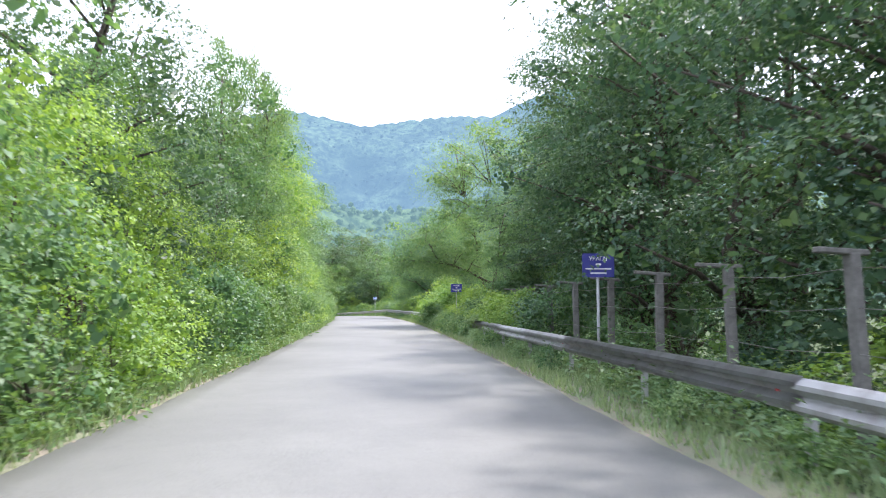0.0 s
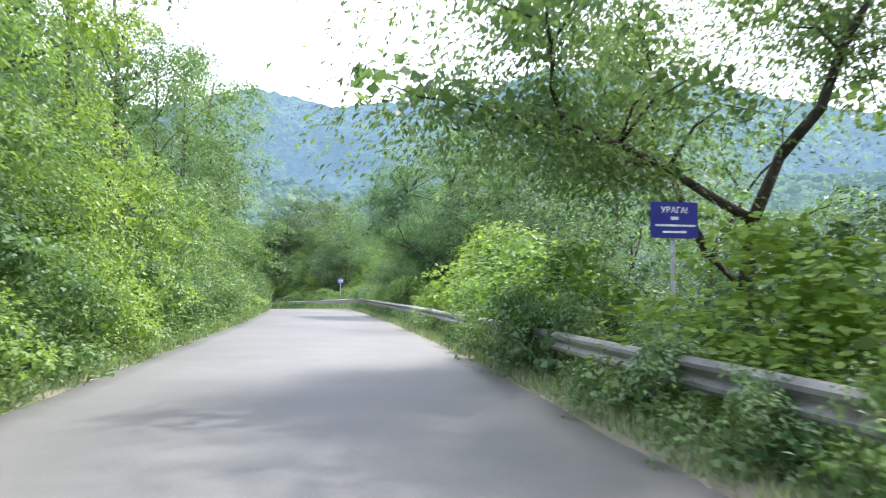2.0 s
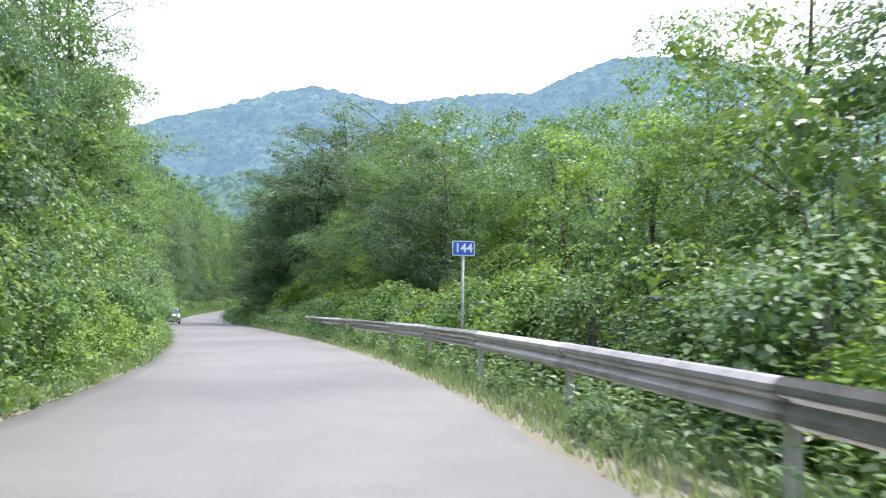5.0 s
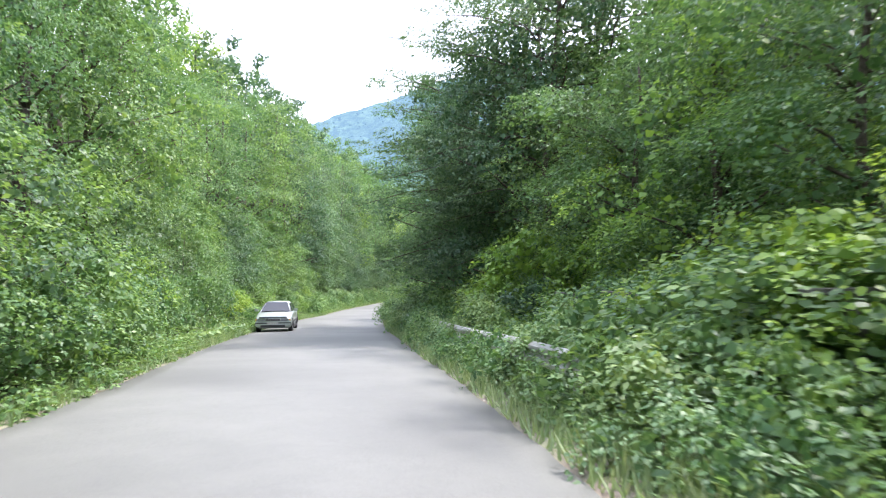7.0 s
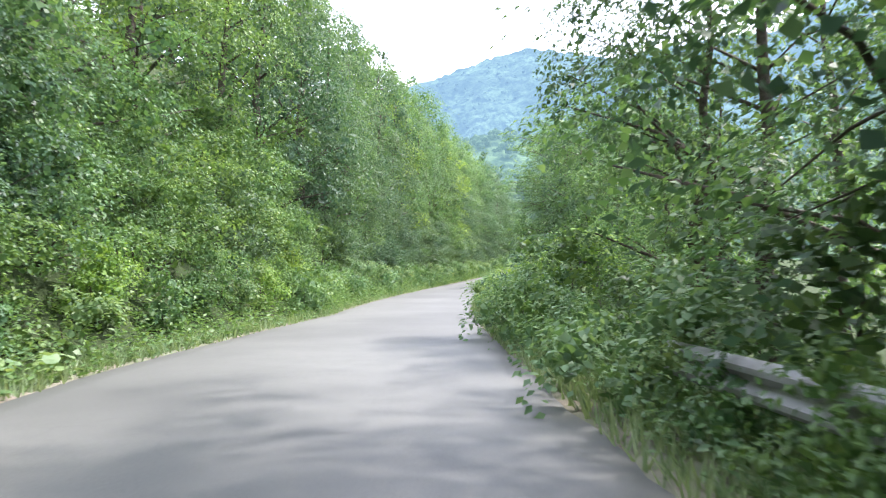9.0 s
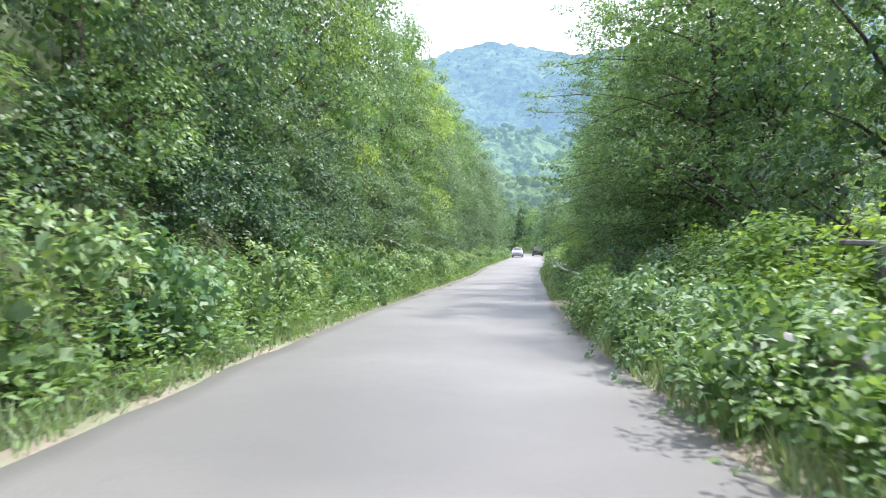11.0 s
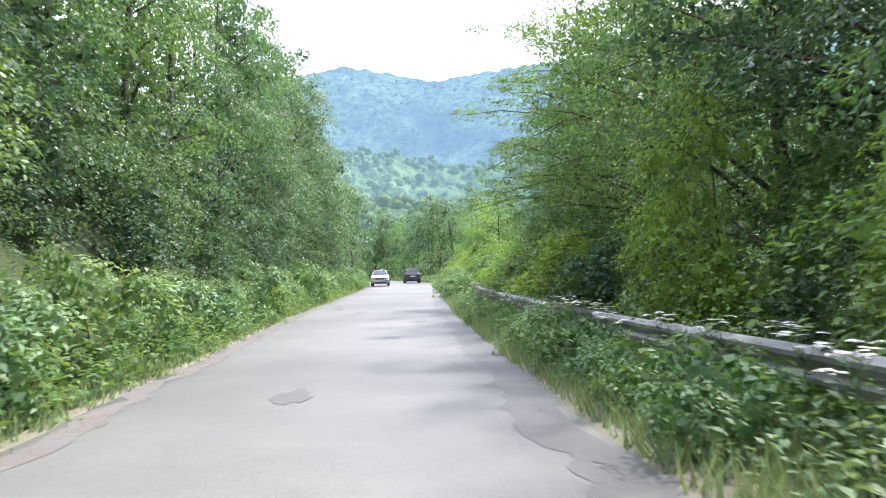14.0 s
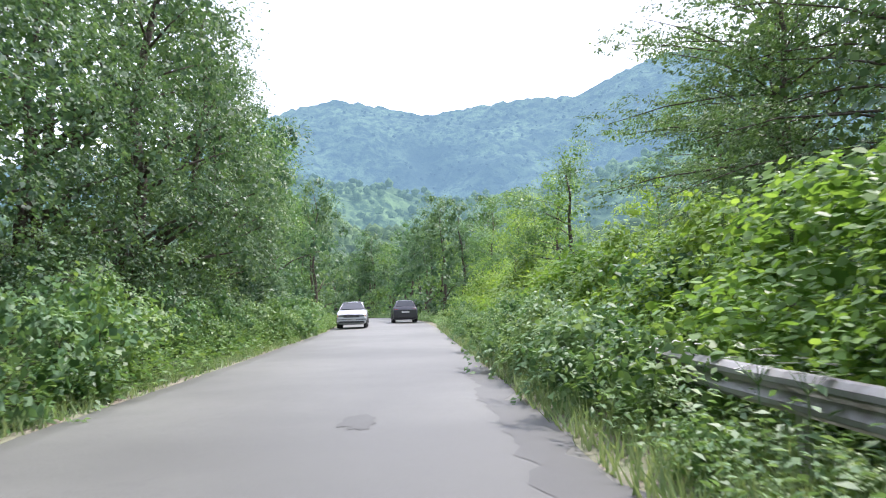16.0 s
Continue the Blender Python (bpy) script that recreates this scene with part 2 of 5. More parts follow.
def tube(bm, points, radii, sides=7):
    """A tapered round limb through the points."""
    rings = []
    pts = [Vector(p) for p in points]
    for i, (p, r) in enumerate(zip(pts, radii)):
        way = (pts[min(i + 1, len(pts) - 1)] - pts[max(i - 1, 0)]).normalized()
        u = way.orthogonal().normalized()
        v = way.cross(u)
        rings.append([bm.verts.new(p + (u * math.cos(k * 2 * math.pi / sides) + v * math.sin(k * 2 * math.pi / sides)) * r) for k in range(sides)])
    for a, b in zip(rings, rings[1:]):
        for k in range(sides):
            bm.faces.new((a[k], a[(k + 1) % sides], b[(k + 1) % sides], b[k])).smooth = True
    bm.faces.new(rings[0][::-1])
    bm.faces.new(rings[-1])


def box(bm, size, at=(0, 0, 0), turn=None):
    m = Matrix.Translation(at) @ (turn.to_4x4() if turn else Matrix()) @ Matrix.Diagonal((*size, 1))
    return bmesh.ops.create_cube(bm, size=1, matrix=m)["verts"]



def dirt_material():
    k = Mat("dry_dirt")
    f = k.noise(22.0, 6.0, 0.75)
    n = k.noise(2.2, 4.0, 0.6)
    col = k.ramp(f, [(0.3, (0.095, 0.088, 0.076)), (0.7, (0.18, 0.168, 0.148))])
    col = k.mix(k.ramp(n, [(0.45, (0, 0, 0)), (0.6, (0.9, 0.9, 0.9))]), col, (0.145, 0.147, 0.138))
    k.base(col).surf(0.95, 0, 0.15).bump(f, 0.6, 0.01)
    return k.m


M_DIRT = dirt_material()


# ---- the ground and the road ----
def build_ground():
    s = np.arange(S_MIN, S_MAX, 2.0)
    d = np.r_[-160, -120, -90, -70, -55, -44, -35, -28, -22, -17, -13, -10, np.arange(-8, 8.1, 0.4), 10, 13, 17, 22, 28, 36, 48, 64, 90]
    ss, dd = np.meshgrid(s, d, indexing="ij")
    x, y = plan(ss, dd)
    z = terrain(ss, dd)
    rng = np.random.default_rng(3)
    off = (np.abs(dd) > 5.5) * rng.normal(0, 0.12, z.shape)
    me = sheet_mesh("ground", np.stack([x, y, z + off], -1), M_GROUND)
    tagged(new("ground", me), "weedy earth beside the road, rising into a wooded bank", "ground", kind="structure")
    n = 96
    ang = np.linspace(0, 2 * math.pi, n + 1)
    rad = np.array([0, 60, 160, 300, 600, 1200, 2400, 4200])
    rr, aa = np.meshgrid(rad, ang, indexing="ij")
    zz = np.where(rr < 200, -3.5, -4.5)
    me = sheet_mesh("valley_floor", np.stack([-30 + rr * np.sin(aa), 150 + rr * np.cos(aa), zz], -1), M_GROUND)
    tagged(new("valley_floor", me), "green valley floor reaching to the foot of the hills", "ground", kind="structure")


def build_road():
    s = np.arange(S_MIN, S_MAX, 0.4)
    cols = 15
    grid = np.zeros((len(s), cols + 2, 3))
    for i, si in enumerate(s):
        wl = float(left_edge(si)) + 0.10 * noise.noise((si * 0.45, 0, 0)) + 0.05 * noise.noise((si * 2.1, 3, 0))
        wr = float(right_edge(si)) + 0.10 * noise.noise((si * 0.45, 9, 0)) + 0.05 * noise.noise((si * 2.1, 13, 0))
        d = np.r_[-wl - 0.05, np.linspace(-wl, wr, cols), wr + 0.05]
        x, y = plan(si, d)
        crown = 0.03 * (1 - (2 * (d + wl) / (wl + wr) - 1) ** 2)
        grid[i] = np.stack([x, y, level(si) + 0.035 + crown], -1)
        grid[i, 0, 2] -= 0.07
        grid[i, -1, 2] -= 0.07
    me = sheet_mesh("road", grid, M_ROAD)
    tagged(new("road", me), "narrow grey worn asphalt road without markings", "road", kind="structure")


def strip(name, label, s0, s1, inner, outer, lift, material, side, wobble=0.12, category="verge", step=0.5):
    """A band along one edge of the road, from inner to outer metres beyond it."""
    ss = np.arange(s0, s1, step)
    cols = np.linspace(0, 1, 6)
    grid = np.zeros((len(ss), 6, 3))
    for i, si in enumerate(ss):
        fade = min(1.0, (si - s0) / 3 + 0.05, (s1 - si) / 3 + 0.05)
        e = float(left_edge(si) if side == "L" else right_edge(si))
        a = inner + wobble * noise.noise((si * 0.5, 21, lift * 50)) + (0.04 + 0.22 * (wobble > 0.2)) * noise.noise((si * 1.9, 1, 5)) + 0.1 * (wobble > 0.2) * noise.noise((si * 6.0, 8, 5))
        b = a + (outer - inner) * fade + wobble * noise.noise((si * 0.8, 33, lift * 50))
        u = a + (b - a) * cols
        d = -(e + u) if side == "L" else e + u
        x, y = plan(si, d)
        wl, wr = float(left_edge(si)), float(right_edge(si))
        top = level(si) + 0.035 + 0.03 * (1 - (2 * (d + wl) / (wl + wr) - 1) ** 2)
        z = np.where(u < 0.02, top + (lift if inner < -0.3 else -0.012), terrain(si, d) + 0.012)
        grid[i] = np.stack([x, y, z], -1)
    me = sheet_mesh(name, grid, material)
    tagged(new(name, me), label, category, kind="structure")


build_ground()
build_road()
strip("shoulder_right", "dusty earth and gravel shoulder with thin grass", -30, 340, -0.05, 0.75, 0.02, M_SHOULDER, "R")
strip("shoulder_left", "narrow dusty edge between asphalt and weeds", -30, 340, -0.05, 0.22, 0.02, M_SHOULDER, "L")
strip("road_margin", "worn darker asphalt along the road's edge", 212, 276, -0.55, -0.04, 0.004, M_ROAD_OLD, "R", 0.22, "road", 0.2)
strip("dirt_margin", "brown dirt washed over the road's edge", 213, 262, -0.38, -0.03, 0.004, M_DIRT, "L", 0.22, "road", 0.2)


def road_patches():
    """Dark repaired spots in the asphalt."""
    g = np.random.default_rng(4)
    for s0, d0, a, b in ((222, 0.2, 1.4, 0.5), (226, -1.6, 0.5, 0.22), (231, 0.9, 0.7, 0.3), (237, -0.7, 0.4, 0.2), (243, -1.3, 0.6, 0.25), (251, -0.4, 0.4, 0.2), (256, 0.2, 0.35, 0.18), (262, -1.9, 0.7, 0.22), (269, -0.6, 0.5, 0.2), (265, -3.0, 1.2, 0.18)):
        n = 18
        bm = bmesh.new()
        ring = []
        for k in range(n):
            q = 2 * math.pi * k / n
            r = g.uniform(0.6, 1.25)
            d = d0 + math.sin(q) * b * r
            x, y = plan(s0 + math.cos(q) * a * r, d)
            wl, wr = float(left_edge(s0)), float(right_edge(s0))
            z = float(level(s0 + math.cos(q) * a * r)) + 0.04 + 0.03 * (1 - (2 * (d + wl) / (wl + wr) - 1) ** 2)
            ring.append(bm.verts.new((float(x), float(y), z)))
        bm.faces.new(ring)
        bmesh.ops.recalc_face_normals(bm, faces=bm.faces[:])
        me = bpy.data.meshes.new("road_patch")
        bm.to_mesh(me)
        bm.free()
        me.materials.append(M_ROAD_OLD)
        tagged(new("road_patch", me), "dark tar patch worn into the asphalt", "road", kind="structure")


road_patches()


# ---- far hills ----
def hazed_hill_material(name, low, high, gap, air, share):
    """Wooded slope, darker in the gaps between crowns; hazy air is painted in as glow."""
    k = Mat(name)
    pos = k.coords()
    a = k.noise(0.009, 6.0, 0.65, pos)
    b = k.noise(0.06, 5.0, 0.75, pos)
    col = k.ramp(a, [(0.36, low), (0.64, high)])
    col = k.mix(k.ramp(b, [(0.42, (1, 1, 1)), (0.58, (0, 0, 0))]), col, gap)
    k.base(col).surf(0.95, 0, 0.1).bump(b, 0.6, 10.0)
    # emission in the air's colour, mixed over the slope to imitate haze
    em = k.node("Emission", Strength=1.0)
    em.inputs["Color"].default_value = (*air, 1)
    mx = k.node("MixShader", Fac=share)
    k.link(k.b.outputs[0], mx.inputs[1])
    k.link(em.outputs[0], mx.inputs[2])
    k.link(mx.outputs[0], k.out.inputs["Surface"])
    return k.m


def build_hill(name, label, r0, r1, az, el, material, seed, rough, n_az=520, n_r=46, tufts=6.0, span=(-75, 75)):
    """A wooded ridge that stands at elevation el over the road in the direction az, rising from r0 to r1 metres off."""
    cx, cy = -25.0, 130.0
    a = np.linspace(span[0], span[1], n_az)
    e = np.interp(a, az, el)
    grid = np.zeros((n_r, n_az, 3))
    for j, aj in enumerate(a):
        top = math.tan(radians(e[j])) * r1 + 4
        for i in range(n_r):
            ui = i / (n_r - 1)
            r = r0 + (r1 - r0) * ui
            x, y = cx - math.sin(radians(aj)) * r, cy + math.cos(radians(aj)) * r
            fold = noise.fractal((x * 0.0045 + seed, y * 0.0045, 0), 0.9, 2.0, 4)
            tuft = noise.noise((x * 0.045, y * 0.045, seed)) + 0.8 * noise.noise((x * 0.13, y * 0.13, seed))
            grid[i, j] = x, y, top * (ui ** 1.15) + fold * rough * math.sin(math.pi * ui) + tuft * tufts * min(1, 4 * ui) - 4
    me = sheet_mesh(name, grid, material, False)
    tagged(new(name, me), label, "hill", kind="structure")
    return grid


def wooded(name, label, grid, count, size, material, seed, top=1):
    """Many small tree tops over the visible part of a far slope, joined."""
    g = np.random.default_rng(seed)
    r, c, _ = grid.shape
    i, j = g.integers(2, r - top, count), g.integers(int(c * 0.2), int(c * 0.78), count)
    p = grid[i, j] + g.normal(0, 4.0, (count, 3)) * np.array([1, 1, 0])
    w = size * g.uniform(0.5, 1.2, count)
    h = w * g.uniform(0.6, 1.15, count)
    ang = g.random(count) * 6.28
    ring = []
    for z, k in ((0.1, 0.8), (0.55, 1.0)):
        for q in range(5):
            a = ang + q * 2 * math.pi / 5 + z
            rr = w * 0.5 * k * g.uniform(0.75, 1.2, count)
            ring.append(p + np.stack([np.cos(a) * rr, np.sin(a) * rr, h * z], -1))
    ring.append(p + np.stack([0 * w, 0 * w, h], -1))
    v = np.stack(ring, 1).reshape(-1, 3)
    base = np.arange(count)[:, None] * 11
    quads = np.vstack([base + np.array([[q, (q + 1) % 5, 5 + (q + 1) % 5, 5 + q]]) for q in range(5)])
    tops = np.vstack([base + np.array([[5 + q, 5 + (q + 1) % 5, 10]]) for q in range(5)])
    tri = np.vstack([quads[:, [0, 1, 2]], quads[:, [0, 2, 3]], tops])
    tagged(new(name, quads_mesh(name, v, tri, material)), label, "forest", kind="stuff")



# distance haze is a glowing tint in all three, weaker on nearer slopes
M_FAR = hazed_hill_material("far_forest_haze", (0.025, 0.05, 0.035), (0.13, 0.205, 0.105), (0.015, 0.036, 0.03), (0.195, 0.345, 0.475), 0.5)
M_MIDDLE = hazed_hill_material("middle_forest_haze", (0.05, 0.085, 0.042), (0.13, 0.205, 0.085), (0.018, 0.042, 0.025), (0.18, 0.33, 0.37), 0.38)
M_NEAR = hazed_hill_material("near_forest_haze", (0.055, 0.10, 0.04), (0.14, 0.205, 0.075), (0.022, 0.045, 0.02), (0.2, 0.34, 0.33), 0.22)
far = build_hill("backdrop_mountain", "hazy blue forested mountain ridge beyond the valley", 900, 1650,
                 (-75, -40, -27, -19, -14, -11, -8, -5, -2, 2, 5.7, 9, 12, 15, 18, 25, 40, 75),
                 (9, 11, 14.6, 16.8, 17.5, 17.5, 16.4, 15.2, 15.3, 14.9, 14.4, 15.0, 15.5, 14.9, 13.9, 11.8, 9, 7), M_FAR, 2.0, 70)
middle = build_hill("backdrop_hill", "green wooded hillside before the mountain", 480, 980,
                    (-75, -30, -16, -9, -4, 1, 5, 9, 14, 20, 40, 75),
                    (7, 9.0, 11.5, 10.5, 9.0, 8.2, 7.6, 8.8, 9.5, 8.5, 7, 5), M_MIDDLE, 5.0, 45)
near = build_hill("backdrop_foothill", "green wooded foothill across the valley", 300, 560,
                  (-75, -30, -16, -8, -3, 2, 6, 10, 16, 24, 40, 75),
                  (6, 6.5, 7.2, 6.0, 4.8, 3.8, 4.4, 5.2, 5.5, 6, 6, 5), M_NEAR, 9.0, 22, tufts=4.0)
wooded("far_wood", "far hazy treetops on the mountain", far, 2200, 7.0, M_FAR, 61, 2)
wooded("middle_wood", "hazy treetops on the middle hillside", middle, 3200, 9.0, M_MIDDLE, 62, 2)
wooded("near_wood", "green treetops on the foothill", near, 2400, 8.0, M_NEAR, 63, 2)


# ---- plants ----
PROFILE = (0, 0.1, 0.4, 0.75, 1.0)


def leafy_cores(rng, centres, radii, flat, per=70, part_size=0.36, most=0.3, full=False):
    """The inner mass of each lobe: leaves closing up into an uneven shell."""
    k = np.repeat(np.arange(len(centres)), per)
    n = len(k)
    way = unit(rng.normal(0, 1, (n, 3)))
    p = centres[k] + way * (radii[k] * rng.uniform(0.5, 1.0, n))[:, None] * np.array([1, 1, flat])
    ll = np.minimum(radii[k] * part_size, most) * rng.uniform(0.65, 1.35, n)
    tip = np.cross(way, rng.normal(0, 1, (n, 3))) + 0.3 * way
    p = p - unit(tip) * ll[:, None] * 0.5
    return leaf_arrays(p, tip, way + rng.normal(0, 0.35, (n, 3)), ll, ll * 0.9, full=full)


def crown_leaves(rng, lobes, sprays, per, low, high, radius, spray, leaf, wide=0.55, full=0.8, drop=0.35, front=1.15, lump=0.9, core=0.66, dense=70, nodes=None, round_leaf=False):
    """Corners and faces of a crown: rounded lobes of leafy sprays round an uneven outline, fuller on the side that faces the light of the road (-y)."""
    h = (np.arange(lobes) + rng.random(lobes)) / lobes
    rng.shuffle(h)
    ang = np.where(rng.random(lobes) < 0.8, rng.normal(0, front, lobes), rng.uniform(-math.pi, math.pi, lobes)) - math.pi / 2
    prof = np.interp(h, PROFILE, (full, 0.95, 1.0, 0.8, 0.42))
    size = lump * rng.uniform(0.7, 1.3, lobes) * (0.5 + 0.5 * prof)
    rad = np.maximum(radius * prof * rng.uniform(0.5, 1.08, lobes) - 0.3 * size, 0)
    centre = np.stack([np.cos(ang) * rad, np.sin(ang) * rad, low + (high - low) * h * 0.96], -1)
    centre[:, 2] = np.maximum(centre[:, 2], 0.55 * size)
    if nodes is not None:
        nodes.extend(centre.tolist())
    out = np.stack([np.cos(ang), np.sin(ang), np.zeros(lobes)], -1)
    share = size ** 2 / np.sum(size ** 2)
    j = rng.choice(lobes, sprays, p=share)
    way = unit(rng.normal(0, 1, (sprays, 3)) + out[j] * 0.7 + np.array([0, 0, 0.75]))
    c = centre[j] + way * (size[j] * rng.uniform(0.76, 1.1, sprays))[:, None] * np.array([1, 1, 0.8])
    c[:, 2] = np.maximum(c[:, 2], 0.06)
    n = sprays * per
    k = np.repeat(np.arange(sprays), per)
    flat = way * np.array([1, 1, 0]) + out[j] * 0.3
    o = unit(flat[k] + rng.normal(0, 0.25, (sprays, 3))[k] * np.array([1, 1, 0]))
    t = np.stack([-o[:, 1], o[:, 0], np.zeros(n)], -1)
    reach = spray * (0.6 + 0.8 * rng.random(sprays))[k]
    r = np.sqrt(rng.random(n)) * reach
    q = rng.random(n) * 2 * math.pi
    du, dt = r * np.cos(q), r * np.sin(q)
    p = c[k] + o * du[:, None] + t * dt[:, None]
    fall = drop + 0.5 * (1 - way[k, 2])
    p[:, 2] += rng.normal(0, 0.1 * spray, n) - fall * du - 0.25 * r * r / spray
    p[:, 2] = np.maximum(p[:, 2], 0.03)
    tip = o * (0.5 + du / spray)[:, None] + t * (dt / spray)[:, None] + rng.normal(0, 0.45, (n, 3))
    tip[:, 2] -= 0.3
    up = np.array([0, 0, 0.9]) + 0.7 * way[k] + rng.normal(0, 0.12, (sprays, 3))[k] + rng.normal(0, 0.26, (n, 3))
    ll = leaf * (0.6 + 0.8 * rng.random(n))
    mass = leafy_cores(rng, centre, size * core, 0.82, dense, 3.0 / math.sqrt(dense), leaf * 1.6, round_leaf)
    m = max(lobes // 3, 3)
    hh = (np.arange(m) + 0.5) / m
    mid = np.stack([rng.normal(0, 0.1, m) * radius, rng.normal(-0.1, 0.1, m) * radius, low + (high - low) * hh * 0.85], -1)
    heart = leafy_cores(rng, mid, radius * 0.4 * np.interp(hh, PROFILE, (full, 0.95, 1.0, 0.8, 0.42)), (high - low) / m / (radius * 0.5), dense, 3.0 / math.sqrt(dense), leaf * 1.9, round_leaf)
    v, _ = join_arrays([leaf_arrays(p, tip, up, ll, ll * wide, full=round_leaf), mass, heart])
    corners = 6 if round_leaf else 4
    leaves = v.reshape(-1, corners, 3)
    at = leaves.mean(1)
    far = np.hypot(at[:, 0], at[:, 1])
    leaves = leaves[(far < np.percentile(far, 97.5)) & (at[:, 2] > 0.02)]
    return leaves.reshape(-1, 3), np.arange(len(leaves) * corners).reshape(-1, corners)


PROTOS = []          # first plants of each kind; taken away once all are copied


def plant(name, label, category, crown, crown_mat, wood=None, crown_name="crown"):
    ob = thing(name, label, category)
    if wood:
        part("trunk", wood, M_BARK, ob)
    c = new(crown_name, quads_mesh(crown_name, crown[0], crown[1], crown_mat))
    c.parent = ob
    PROTOS.append(ob)
    return ob


def woody(rng, height, thick, nodes):
    """A crooked trunk with a limb to each lobe of the crown."""
    bm = bmesh.new()
    n = 7
    pts = [Vector((rng.normal(0, 0.012) * height * (i > 0), rng.normal(0, 0.012) * height * (i > 0), height * 0.9 * i / n)) for i in range(n + 1)]
    tube(bm, pts, [thick * (1.25 if i == 0 else 1) * (1 - 0.85 * i / n) for i in range(n + 1)], 8)
    for node in nodes:
        tip = Vector(node)
        reach = math.hypot(tip.x, tip.y)
        f = min(max((tip.z - 0.55 * reach) / (height * 0.9), 0.06), 0.97)
        i = min(int(f * n), n - 1)
        p = pts[i].lerp(pts[i + 1], f * n - i)
        r = thick * (1 - 0.85 * f) * 0.45
        mid = p.lerp(tip, 0.5) + Vector((rng.normal(0, 0.06), rng.normal(0, 0.06), 0.1)) * reach * 0.8
        tube(bm, [p, mid, tip], [r, r * 0.65, r * 0.22], 4)
    return bm


def robinia(g, height=9.0, per=185, full=True):
    """An open, crooked tree whose dark limbs show between light feathery layers."""
    bm = bmesh.new()
    tips = []

    def branch(p, way, ln, r, depth):
        pts = [p]
        for k in range(4):
            pts.append(pts[-1] + way.normalized() * ln / 4)
            way = way.normalized() + Vector((g.normal(0, 0.2), g.normal(0, 0.2), g.normal(0.04, 0.12)))
        tube(bm, pts, [r * (1 - 0.14 * k) for k in range(5)], 6 if depth < 2 else 4)
        if depth >= 2:
            tips.extend(pts[1:])
        elif depth == 1:
            tips.extend(pts[2:])
        if depth == 3:
            return
        for k in range(3):
            a = k * 2.1 + g.random() * 1.5
            up = 0.75 if k == 0 else 0.3
            w = way.normalized() * up + Vector((math.cos(a), math.sin(a), 0.12 if k else 0.5)) * (0.62 if depth else 0.5)
            branch(pts[4 if k == 0 else 3 - k % 2], w, ln * g.uniform(0.6, 0.8), r * 0.52, depth + 1)

    branch(Vector((0, 0, -0.1)), Vector((g.normal(0, 0.1), g.normal(0, 0.1), 1)), height * 0.34, 0.11, 0)
    if full:
        way = unit(g.normal(0, 1, (80, 3)) + np.array([0, 0, 0.35]))
        dome = way * np.array([0.33, 0.33, 0.32]) * height * g.uniform(0.72, 1.0, (80, 1)) + np.array([0, 0, 0.62 * height])
        old = np.array(tips)
        for q in dome:
            near = old[np.argmin(np.linalg.norm(old - q, axis=1))]
            mid = (near + q) / 2 + np.array([0, 0, 0.12])
            tube(bm, [near, mid, q], [0.02, 0.014, 0.006], 4)
            tips.extend([mid, q])
    c = np.array([tuple(q) for q in tips])
    k = np.repeat(np.arange(len(c)), per)
    n = len(k)
    q, r = g.random(n) * 6.283, np.sqrt(g.random(n)) * 0.85
    p = c[k] + np.stack([np.cos(q) * r, np.sin(q) * r, g.normal(0.0, 0.2, n) - 0.6 * r * r], -1)
    tip = np.stack([np.cos(q), np.sin(q), -0.5 + g.normal(0, 0.3, n)], -1) + g.normal(0, 0.4, (n, 3))
    up = np.array([0, 0, 1.0]) + g.normal(0, 0.3, (n, 3))
    ll = 0.066 * (0.6 + 0.8 * g.random(n))
    some = c[::3] if full else c[::12]
    crown = join_arrays([leaf_arrays(p, tip, up, ll, ll * 0.45), leafy_cores(g, some, g.uniform(0.35, 0.55, len(some)), 0.45, 60, 0.22)])
    return plant("robinia_tree", "open robinia with dark crooked limbs and feathery leaves", "tree", crown, M_LEAF_ROBINIA, bm)


